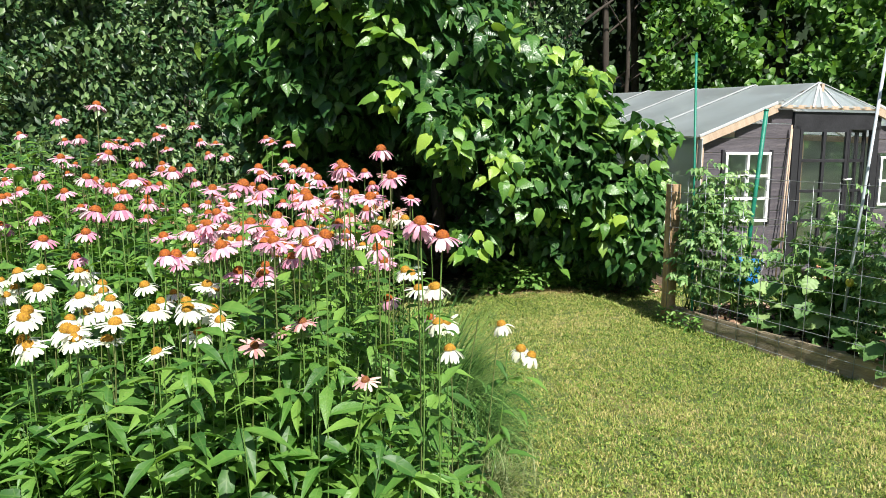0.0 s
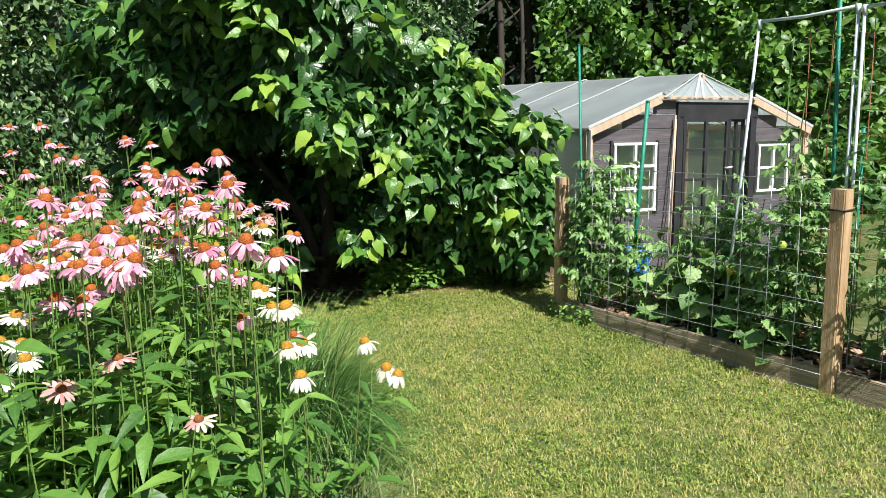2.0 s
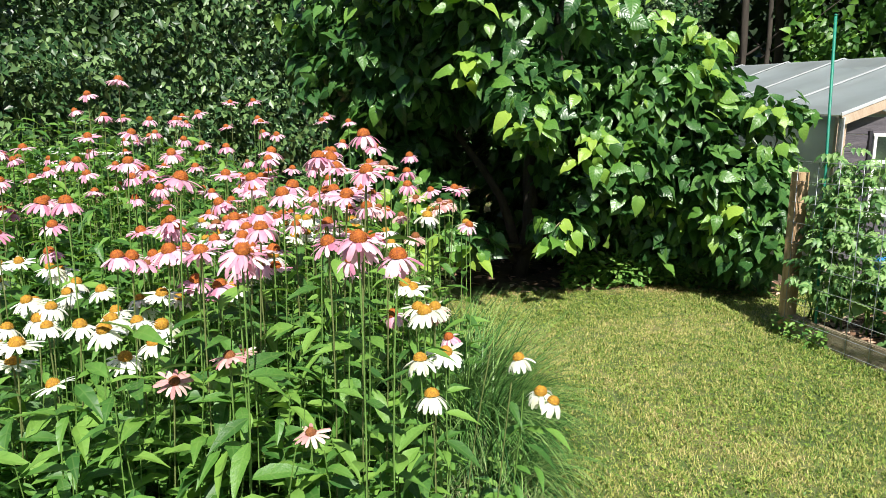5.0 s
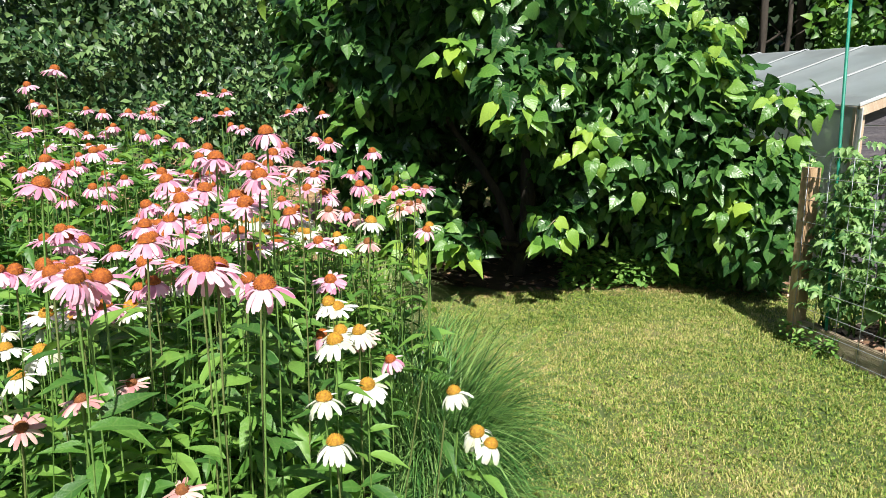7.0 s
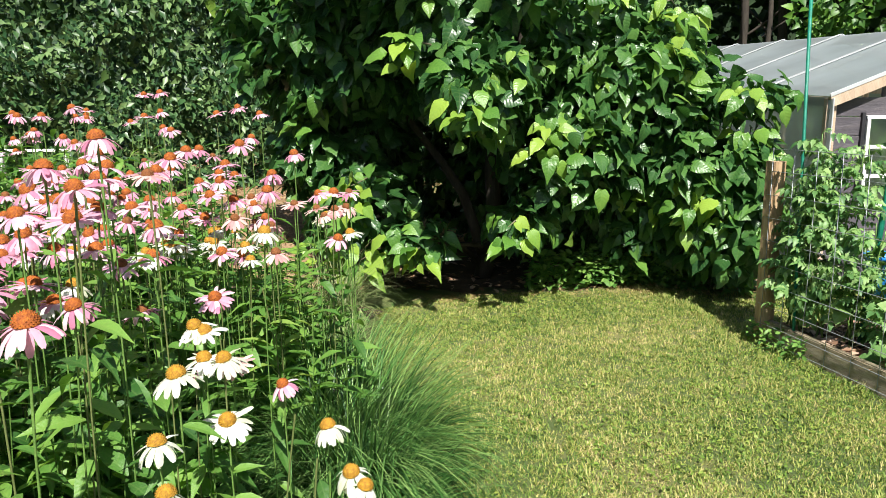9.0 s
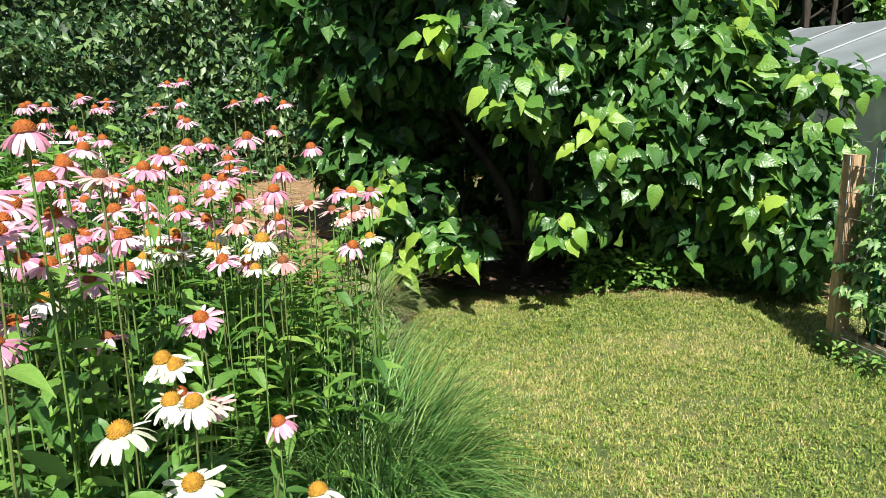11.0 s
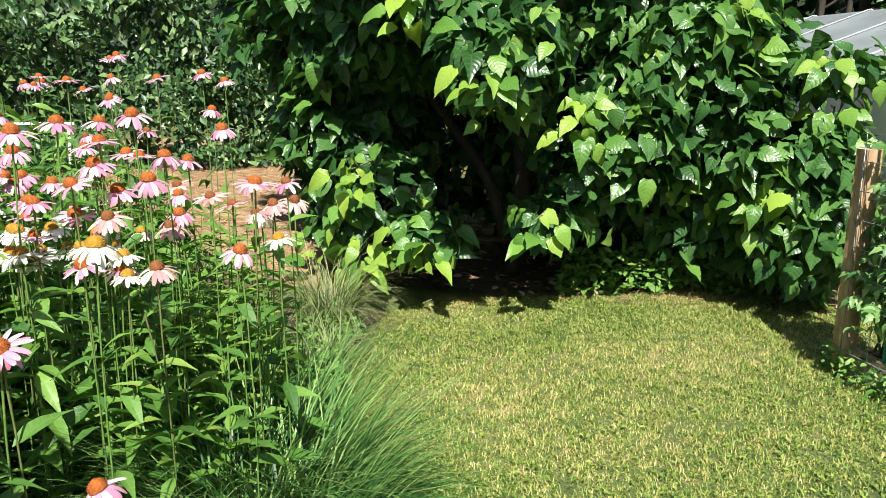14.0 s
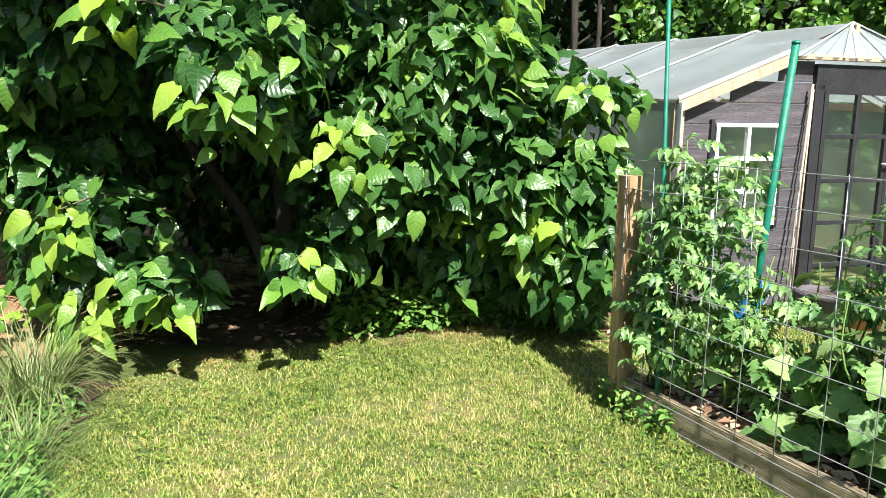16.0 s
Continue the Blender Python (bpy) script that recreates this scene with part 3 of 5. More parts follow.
def fence_post(s, height, tie, label):
    root = new("fence_post")
    root.matrix_basis = Matrix.Translation(on_fence(s)) @ FENCE_TURN
    bm = bmesh.new()
    bmesh.ops.create_cube(bm, size=1.0)
    for v in bm.verts:
        v.co = Vector((v.co.x * 0.092, v.co.y * 0.092, v.co.z * (height + 0.1) + (height - 0.1) / 2))
    bmesh.ops.bevel(bm, geom=[e for e in bm.edges if abs(e.verts[0].co.z - e.verts[1].co.z) > 0.5], offset=0.007, segments=2, affect="EDGES")
    bmesh.ops.bisect_plane(bm, geom=bm.verts[:] + bm.edges[:] + bm.faces[:], plane_co=(0, 0, height * 0.5), plane_no=(0, 0, 1))
    part("shaft", bm_data("shaft", bm, M_POST), root)
    for dz in (0.0, tie):
        if tie and dz:
            bm = bmesh.new()
            h = 0.049
            ring = [Vector((-h, -h, dz)), Vector((h, -h, dz)), Vector((h, h, dz)), Vector((-h, h, dz)), Vector((-h, -h, dz))]
            bm.free()
            part("strap", tube_data("strap", ring, 0.006, M_BLACK, 6), root, "black wire tie round the post")
    return tagged(root, label, "fence post", "posts of the garden fence", "")


fence_post(0.0, 1.22, 0.0, "square weathered wooden fence post beside the mulberry and tomato leaves")
fence_post(2.45, 1.24, 1.12, "tall square sunlit timber fence post with a black wire tie")
fence_post(4.89, 1.24, 1.1, "square timber fence post at the raised bed")


def wire_panel(s0, s1, out, label):
    root = new("wire_panel")
    root.matrix_basis = Matrix.Translation(on_fence(0, out)) @ FENCE_TURN
    levels = [0.03, 0.13, 0.26, 0.41, 0.56, 0.71, 0.86, 1.01, 1.16, 1.3]
    for z in levels:
        pts = [(s, 0.004 * math.sin(s * 3 + z * 7), z + 0.006 * math.sin(s * 2.1 + z * 5)) for s in np.linspace(s0, s1, 14)]
        part("line_wire", tube_data("line_wire", pts, 0.0023, M_WIRE, 5), root)
    up = tube_data("upright_wire", [(0, 0.005, 0.02), (0.003, 0.007, 0.6), (0, 0.005, 1.31)], 0.0023, M_WIRE, 5)
    for s in np.arange(s0 + 0.03, s1, 0.2):
        part("upright_wire", up, root, loc=(s, 0, 0))
    return tagged(root, label, "wire fence", "panels of the garden fence")


wire_panel(0.0, 2.42, -0.055, "galvanised wire stock panel with wide rectangular mesh, fixed to wooden posts")
wire_panel(2.48, 5.0, 0.055, "galvanised wire stock panel behind the timber post")


def bed_board(s0, s1):
    root = new("bed_board")
    root.matrix_basis = Matrix.Translation(on_fence((s0 + s1) / 2, 0.0)) @ FENCE_TURN
    n = 12
    for k, (z0, z1) in enumerate(((-0.02, 0.155),)):
        bm = bmesh.new()
        bmesh.ops.create_cube(bm, size=1.0)
        bmesh.ops.subdivide_edges(bm, edges=[e for e in bm.edges if abs(e.verts[0].co.x - e.verts[1].co.x) > 0.5], cuts=n)
        for v in bm.verts:
            x = v.co.x * (s1 - s0)
            v.co = Vector((x, v.co.y * 0.045 + 0.003 * math.sin(x * 4 + k), (z0 + z1) / 2 + v.co.z * (z1 - z0) + 0.004 * math.sin(x * 3.1 + k)))
        bmesh.ops.bevel(bm, geom=[e for e in bm.edges if e.is_boundary or e.calc_face_angle(0) > 1.0], offset=0.006, segments=2, affect="EDGES")
        part("board", bm_data("board", bm, M_BOARD), root)
    return tagged(root, "long weathered grey timber edging of the raised vegetable bed", "bed edging", "edging of the raised bed")


bed_board(0.05, 2.4)
bed_board(2.5, 5.2)


# ---------------------------------------------------------------- greenhouse
GA = Vector((2.99, 10.02, 0))
GU, GB = Vector((0.883, 0.469, 0)), Vector((-0.469, 0.883, 0))
G_TURN = Matrix(((GU.x, GB.x, 0, GA.x), (GU.y, GB.y, 0, GA.y), (0, 0, 1, 0), (0, 0, 0, 1)))
G_HALF, G_EAVE, G_RIDGE, G_LONG, G_RISE = 1.63, 1.64, 2.27, 6.6, 0.045
BAR_Z, BAR_L, BAR_R = 2.0, -0.58, 0.62


def greenhouse():
    root = new("greenhouse")
    root.matrix_basis = G_TURN

    def bar(name, a, b, w, h, mat, label=""):
        a, b = Vector(a), Vector(b)
        d = b - a
        m = Matrix.Translation((a + b) / 2) @ d.to_track_quat("X", "Z").to_matrix().to_4x4()
        return part(name, box_data(name, (d.length, w, h), mat, 0.004), root, label, matrix=m)

    def ridge(k):
        return G_RIDGE + G_RISE * k

    def eave(k):
        return G_EAVE + G_RISE * k

    # siding boards of the front, cut round door and windows
    z = 0.0
    k = 0
    while z < 2.0:
        z1 = min(z + 0.165, 2.0)
        lim = G_HALF - 0.02 if z1 < G_EAVE else G_HALF * (1 - (z1 - G_EAVE) / (G_RIDGE - G_EAVE)) - 0.02
        spans = [(-lim, -0.42), (0.78, lim)]
        cut = []
        for a, b in spans:
            for w0, w1, wz0, wz1 in ((-1.3, -0.7, 0.7, 1.5), (0.84, 1.36, 0.86, 1.46)):
                if a < w0 and b > w1 and z1 > wz0 + 0.02 and z < wz1 - 0.02:
                    cut += [(a, w0), (w1, b)]
                    break
            else:
                cut.append((a, b))
        for a, b in cut:
            if b - a > 0.04:
                part("siding_board", box_data("siding_board", (b - a, 0.022, z1 - z - 0.006), M_SIDING, 0.004), root,
                     matrix=pose((a + b) / 2, 0.03, (z + z1) / 2, 3.5, 0, rng.normal(0, 0.15)))
        z = z1
        k += 1
    # door: lintel, frame and glazed leaves
    part("lintel", box_data("lintel", (1.22, 0.05, 0.2), M_DOOR, 0.006), root, "black board above the door", (0.19, 0.0, 1.855))
    for x in (-0.38, 0.74):
        part("door_jamb", box_data("door_jamb", (0.09, 0.07, 1.9), M_DOOR, 0.005), root, loc=(x, 0.01, 0.85 + 0.0))
    door = new("door")
    door.parent = root
    door.matrix_basis = Matrix.Translation((0, -0.01, 0))

    def leaf(x0, x1, cols, m):
        for x in np.linspace(x0, x1, cols + 1):
            part("stile", box_data("stile", (0.04, 0.035, 1.72), M_DOOR, 0.004), door, matrix=m @ Matrix.Translation((x, 0, 0.9)))
        for zz in (0.06, 0.36, 0.71, 1.05, 1.4, 1.745):
            part("rail", box_data("rail", (x1 - x0, 0.03, 0.035), M_DOOR, 0.004), door, matrix=m @ Matrix.Translation(((x0 + x1) / 2, 0, zz)))
        for c in range(cols):
            w = (x1 - x0) / cols
            g = part("pane", box_data("pane", (w - 0.02, 0.004, 1.66), M_GLASS, 0), door, matrix=m @ Matrix.Translation((x0 + w * (c + 0.5), 0.004, 0.9)))
            g.visible_shadow = False

    leaf(-0.31, 0.33, 2, Matrix.Identity(4))
    leaf(0.0, 0.34, 2, Matrix.Translation((0.36, 0.0, 0)) @ pose(0, 0, 0, 0, 0, 18))
    part("door_knob", tube_data("door_knob", [(0, 0, 0), (0, -0.04, 0), (0.06, -0.05, 0.01)], 0.011, M_WHITE_PAINT, 8), door, "pale lever handle", (0.31, -0.02, 1.18))
    # white sash windows
    for x0, x1, z0, z1, rows in ((-1.28, -0.72, 0.72, 1.48, 3), (0.86, 1.34, 0.88, 1.44, 2)):
        win = new("window")
        win.parent = root
        win.matrix_basis = Matrix.Translation((0, -0.005, 0))
        for x in np.linspace(x0, x1, 3):
            part("sash_bar", box_data("sash_bar", (0.03, 0.04, z1 - z0), M_WHITE_PAINT, 0.004), win, loc=(x, 0, (z0 + z1) / 2))
        for zz in np.linspace(z0, z1, rows + 1):
            part("sash_rail", box_data("sash_rail", (x1 - x0 + 0.04, 0.036, 0.03), M_WHITE_PAINT, 0.004), win, loc=((x0 + x1) / 2, 0, zz))
        g = part("pane", box_data("pane", (x1 - x0, 0.004, z1 - z0), M_GLASS, 0), win, loc=((x0 + x1) / 2, 0.006, (z0 + z1) / 2))
        g.visible_shadow = False
        for x in (x0 - 0.04, x1 + 0.04):
            part("window_trim", box_data("window_trim", (0.03, 0.03, z1 - z0 + 0.08), M_DOOR, 0.003), win, loc=(x, 0.01, (z0 + z1) / 2))
    # frame: corner posts, rake boards, clipped gable bar, rafters, purlins
    for x in (-G_HALF, G_HALF):
        for k in (0.0, 2.2, 4.4, G_LONG):
            bar("corner_post" if k == 0 else "wall_post", (x, k, 0), (x, k, eave(k)), 0.05, 0.09, M_RAFTER)
        bar("eave_beam", (x, 0, eave(0) - 0.03), (x, G_LONG, eave(G_LONG) - 0.03), 0.05, 0.08, M_RAFTER)
        bar("base_beam", (x, 0, 0.06), (x, G_LONG, 0.06), 0.06, 0.12, M_GREY_WOOD)
    slope = (G_RIDGE - G_EAVE) / G_HALF
    for sgn, xb in ((-1, BAR_L), (1, BAR_R)):
        x_end = sgn * (G_RIDGE - BAR_Z) / slope
        bar("rake_board", (sgn * (G_HALF + 0.03), -0.05, G_EAVE - 0.03), (x_end, -0.05, BAR_Z - 0.02), 0.04, 0.09, M_RAFTER, "pale bare wooden rake board under the film")
    bar("gable_bar", (-(G_RIDGE - BAR_Z) / slope - 0.05, -0.05, BAR_Z), ((G_RIDGE - BAR_Z) / slope + 0.05, -0.05, BAR_Z), 0.045, 0.04, M_RAFTER)
    bar("ridge_beam", (0, 0.05, ridge(0.05) - 0.04), (0, G_LONG, ridge(G_LONG) - 0.04), 0.04, 0.09, M_RAFTER)
    for k in (1.25, 2.55, 3.85, 5.2, G_LONG):
        for sgn in (-1, 1):
            bar("film_batten", (sgn * (G_HALF + 0.03), k, eave(k) + 0.035), (0, k, ridge(k) + 0.035), 0.075, 0.008, M_FILM_FOLD, "pale strip where the film presses on a rafter")
            bar("rafter", (sgn * G_HALF, k, eave(k) - 0.01), (0, k, ridge(k) - 0.01), 0.045, 0.05, M_WHITE_PAINT)

    # film: two roof slopes, side walls, fan over the clipped gable, back wall
    def film(name, rows, mat, label=""):
        V = [p for row in rows for p in row]
        w = len(rows[0])
        F = [(j * w + i, j * w + i + 1, j * w + w + i + 1, j * w + w + i) for j in range(len(rows) - 1) for i in range(w - 1)]
        return part(name, mesh_data(name, V, F, mat), root, label)

    ks = np.linspace(-0.06, G_LONG + 0.05, 42)
    for sgn in (-1, 1):
        rows = []
        for i in range(9):
            f = i / 8
            x = sgn * (G_HALF + 0.05) * (1 - f)
            sag = 0.02 * math.sin(f * math.pi)
            row = []
            for k in ks:
                belly = abs(math.sin((k - 1.25) / 1.3 * math.pi)) if k > 0 else 0
                kk = k
                zz = eave(k) + (ridge(k) - eave(k)) * f + 0.02 - sag * belly
                if k < 0.3 and zz > BAR_Z + 0.02:
                    kk = max(k, 0.12 * (zz - BAR_Z) / (G_RIDGE - BAR_Z))
                row.append((x, kk, zz))
            rows.append(row)
        film("roof_film", rows, M_FILM, "taut cloudy plastic film over pale rafters")
        film("side_film", [[(sgn * (G_HALF + 0.04 + 0.012 * math.sin(k * 5 + h * 4)), k, eave(k) * h + 0.01) for k in ks] for h in np.linspace(0, 1, 8)], M_FILM_SIDE, "cloudy plastic side sheeting")
    e = (G_RIDGE - BAR_Z) / slope
    fan = []
    for h in np.linspace(0, 1, 6):
        fan.append([(-e * (1 - h) + 2 * e * (1 - h) * u, -0.075 + 0.2 * h + 0.018 * (1 - h) * math.cos(u * 9 * 2 * math.pi), BAR_Z + (ridge(0.12) - BAR_Z + 0.02) * h) for u in np.linspace(0, 1, 41)])
    film("gable_film", fan, M_FILM, "pleated clear film gathered at the gable peak")
    for u in (0.02, 0.33, 0.42, 0.62, 0.98):
        bar("film_fold", (-e + 2 * e * u, -0.09, BAR_Z), (0, 0.11, ridge(0.11) + 0.03), 0.025, 0.006, M_FILM_FOLD)
    for sgn in (-1, 1):
        bar("film_hem", (sgn * (G_HALF + 0.05), -0.07, G_EAVE + 0.025), (sgn * e, -0.07, BAR_Z + 0.045), 0.012, 0.032, M_FILM_FOLD)
    bar("film_hem", (-G_HALF - 0.03, -0.055, 0.3), (-G_HALF - 0.03, -0.055, G_EAVE), 0.09, 0.012, M_FILM_FOLD)
    film("back_film", [[(x, G_LONG, eave(G_LONG) * h + (1 - abs(x) / G_HALF) * (ridge(G_LONG) - eave(G_LONG)) * h) for x in np.linspace(-G_HALF, G_HALF, 9)] for h in (0, 0.5, 1)], M_FILM_SIDE)
    return tagged(root, "small greenhouse with dark siding, black glazed door and cloudy film roof", "greenhouse")


greenhouse()

# ---------------------------------------------------------------- stakes and trellis frames
def stake(name, a, b, r, mat, label, group, category="stake"):
    a, b = Vector(a), Vector(b)
    root = new(name)
    root.matrix_basis = Matrix.Translation(a)
    d = b - a
    part("rod", tube_data("rod", [(0, 0, 0), d * 0.5, d], r, mat, 8), root)
    if mat is M_GREEN_STAKE:
        tip = d.normalized() * 0.012
        part("cap", tube_data("cap", [d - tip * 0.2, d + tip * 0.6, d + tip], [r * 1.15, r * 1.1, r * 0.5], mat, 8), root)
    return tagged(root, label, category, group)


stake("garden_stake", on_fence(0.3, 0.0, 0.0), on_fence(0.19, 0.0, 2.3), 0.010, M_GREEN_STAKE, "thin tall green coated garden stake among tomato leaves", "green garden stakes")
stake("garden_stake", on_fence(0.52, 0.3, 0.1), on_fence(0.67, 0.3, 1.83), 0.017, M_GREEN_STAKE, "stout green metal garden stake leaning beside the fence", "green garden stakes")
stake("garden_stake", on_fence(2.22, 0.35, 0.1), on_fence(2.14, 0.35, 2.9), 0.014, M_GREEN_STAKE, "tall green coated garden stake above the timber post", "green garden stakes")
stake("garden_stake", on_fence(2.0, 1.0, 0.1), on_fence(2.0, 1.0, 1.6), 0.014, M_GREEN_STAKE, "green garden stake in the tomato rows", "green garden stakes")
stake("bamboo_cane", tuple(G_TURN @ Vector((-0.62, -0.12, 0.0))), tuple(G_TURN @ Vector((-0.46, -0.03, 1.8))), 0.009, M_RAFTER, "pale thin cane leaning on the greenhouse siding", "leaning canes", "cane")
stake("bamboo_cane", tuple(G_TURN @ Vector((-0.56, -0.12, 0.0))), tuple(G_TURN @ Vector((-0.45, -0.03, 1.76))), 0.007, M_RAFTER, "pale thin cane leaning on the greenhouse siding", "leaning canes", "cane")


def trellis(s0, s1, out, top, lean, label, mesh_from):
    root = new("trellis_frame")
    root.matrix_basis = Matrix.Translation(on_fence(0, out)) @ FENCE_TURN
    part("upright_pipe", tube_data("upright_pipe", [(s0 - lean, 0, 0.1), (s0 - lean * 0.5, 0, top / 2), (s0, 0, top)], 0.0105, M_CONDUIT, 8), root)
    part("upright_pipe", tube_data("upright_pipe", [(s1 - 0.02, 0, 0.1), (s1, 0, top / 2), (s1, 0, top)], 0.0105, M_CONDUIT, 8), root)
    part("top_pipe", tube_data("top_pipe", [(s0, 0, top), ((s0 + s1) / 2, 0, top - 0.012), (s1, 0, top)], 0.0105, M_CONDUIT, 8), root)
    for s in (s0, s1):
        part("elbow", tube_data("elbow", [(s, 0, top - 0.05), (s, 0, top + 0.012)], 0.015, M_CONDUIT, 8), root)
    for s in np.arange(mesh_from, s1, 0.15):
        part("mesh_wire", tube_data("mesh_wire", [(s, 0.01, 0.3), (s + 0.004, 0.012, 1.2), (s, 0.01, top - 0.02)], 0.0025, M_RUST, 4), root)
    for z in np.arange(0.5, top - 0.02, 0.15):
        part("mesh_wire", tube_data("mesh_wire", [(mesh_from - 0.1, 0.012, z), ((mesh_from + s1) / 2, 0.014, z - 0.006), (s1, 0.012, z)], 0.0025, M_RUST, 4), root)
    return tagged(root, label, "trellis", "pipe trellis frames")


trellis(1.64, 2.3, 0.3, 2.31, 0.19, "pale galvanised pipe trellis with rusty wire mesh for beans", 2.0)
trellis(2.34, 3.6, 0.3, 2.3, 0.0, "pale galvanised pipe trellis with rusty wire mesh behind the tomatoes", 2.4)


# ---------------------------------------------------------------- mulberry
LOBES = [(-1.35, 8.3, 2.75, 1.45, 1.5, 1.05), (-2.4, 8.15, 2.2, 0.95, 1.2, 0.8), (-1.0, 8.35, 3.0, 0.6, 0.95, 0.75), (-0.1, 8.5, 1.8, 0.66, 0.7, 0.62),
         (0.55, 8.6, 1.15, 0.55, 0.55, 0.42), (0.15, 8.85, 0.9, 0.85, 0.55, 0.72), (-0.75, 6.98, 1.72, 0.3, 0.4, 0.3), (-0.7, 7.6, 0.66, 0.2, 0.22, 0.15),
         (-1.35, 7.3, 0.58, 0.22, 0.24, 0.14), (-2.0, 7.45, 0.72, 0.45, 0.42, 0.36), (-2.5, 8.0, 1.2, 0.55, 0.7, 0.45), (-0.3, 8.05, 1.3, 0.46, 0.5, 0.42),
         (-1.0, 9.5, 1.2, 1.9, 0.45, 1.15), (0.82, 8.45, 0.65, 0.36, 0.38, 0.42), (0.85, 8.5, 1.0, 0.34, 0.4, 0.28), (0.8, 8.5, 1.67, 0.34, 0.24, 0.12),
         # second lobe here: overhang added to shade the crown leaves below it
         (-1.1, 8.75, 1.3, 0.8, 0.35, 0.75), (-1.5, 6.95, 2.92, 0.62, 0.62, 0.3), (-0.55, 7.85, 1.15, 0.4, 0.28, 0.4)]
CLUSTERS = [(-0.71, 6.6, 1.66), (-0.65, 7.3, 0.68), (-1.3, 7.05, 0.5), (0.3, 8.2, 2.35), (-0.14, 8.0, 1.9), (-1.2, 6.6, 2.5), (-1.75, 6.75, 2.6), (-2.3, 7.1, 2.55),
            (0.45, 8.25, 2.2), (-0.05, 7.9, 2.45), (-0.5, 7.4, 2.6), (-1.95, 7.05, 0.75), (-2.2, 7.1, 0.45), (-1.75, 7.0, 0.4), (0.95, 8.4, 1.35), (0.55, 8.3, 0.95),
            (-0.15, 7.75, 1.25), (-0.3, 7.7, 1.45), (0.85, 8.3, 0.6), (-0.75, 7.35, 2.9), (-1.79, 6.95, 0.98), (0.58, 8.1, 0.8), (0.8, 8.1, 0.85), (0.95, 8.3, 1.66), (0.35, 8.1, 1.9), (-0.12, 8.0, 2.02), (-0.35, 7.25, 1.33), (-1.1, 6.5, 1.95), (-1.55, 7.1, 0.55), (-1.85, 7.05, 0.42), (-0.81, 7.3, 1.5), (0.27, 8.0, 1.95)]


def crown_leaves(lobes, per_area, size, rgen, down=0.75, inner=0.35):
    """Leaf places on the outside (and some inside) of overlapping lobes."""
    P, O = [], []
    for k, (cx, cy, cz, rx, ry, rz) in enumerate(lobes):
        area = 4 * math.pi * ((rx * ry) ** 1.6 / 3 + (rx * rz) ** 1.6 / 3 + (ry * rz) ** 1.6 / 3) ** (1 / 1.6)
        n = int(area * per_area)
        d = unit(rgen.normal(size=(n, 3)))
        lump = 1 + 0.12 * np.sin(d[:, 0] * 7 + k) * np.sin(d[:, 2] * 8 + 2 * k) + 0.08 * np.sin(d[:, 1] * 15 + k)
        depth = np.where(rgen.random(n) < inner, rgen.uniform(0.45, 0.95, n), rgen.uniform(0.93, 1.06, n)) * lump
        p = np.array([cx, cy, cz]) + d * np.array([rx, ry, rz]) * depth[:, None]
        keep = p[:, 2] > 0.12
        for j, (ax, ay, az, bx, by, bz) in enumerate(lobes):
            if j != k:
                q = (p - np.array([ax, ay, az])) / np.array([bx, by, bz])
                keep &= (q ** 2).sum(1) > rgen.uniform(0.35, 0.8, n)
        P.append(p[keep])
        O.append(d[keep])
    P, O = np.concatenate(P), np.concatenate(O)
    n = len(P)
    axis = O * np.array([0.8, 0.8, 0.3]) + np.array([0, 0, -down]) + rgen.normal(0, 0.55, (n, 3))
    face = O * 0.6 + np.array([0, 0, 0.95]) + rgen.normal(0, 0.45, (n, 3))
    return P, axis, face, rgen.uniform(size[0], size[1], n)


def tapered_limb(a, b, r0, r1, wob=0.06, steps=7):
    a, b = np.array(a, float), np.array(b, float)
    pts = [a + (b - a) * t + np.array([math.sin(t * 5 + a[0] * 3), math.cos(t * 4 + b[1]), 0]) * wob * math.sin(t * math.pi) for t in np.linspace(0, 1, steps)]
    return [tuple(p) for p in pts], [r0 + (r1 - r0) * t for t in np.linspace(0, 1, steps)]


HEART_UV = np.array([(f * w, y, 0.0) for y, w in HEART_OUTLINE for f in (-1.0, -0.52, 0.0, 0.52, 1.0)])


def inside_crown(P):
    """Drops the leaves above the crown's low shoulder towards the greenhouse, and in the gap under its outstretched arm."""
    x, z = P[:, 0], P[:, 2] + rng.normal(0, 0.05, len(P))
    top = np.interp(x, [-0.75, -0.45, -0.2, 0.25, 0.5, 0.75, 1.1], [4.2, 3.0, 2.42, 2.38, 2.15, 1.85, 1.8])
    return (z < top) & ~((x > 0.62) & (z > 1.3) & (z < 1.53))


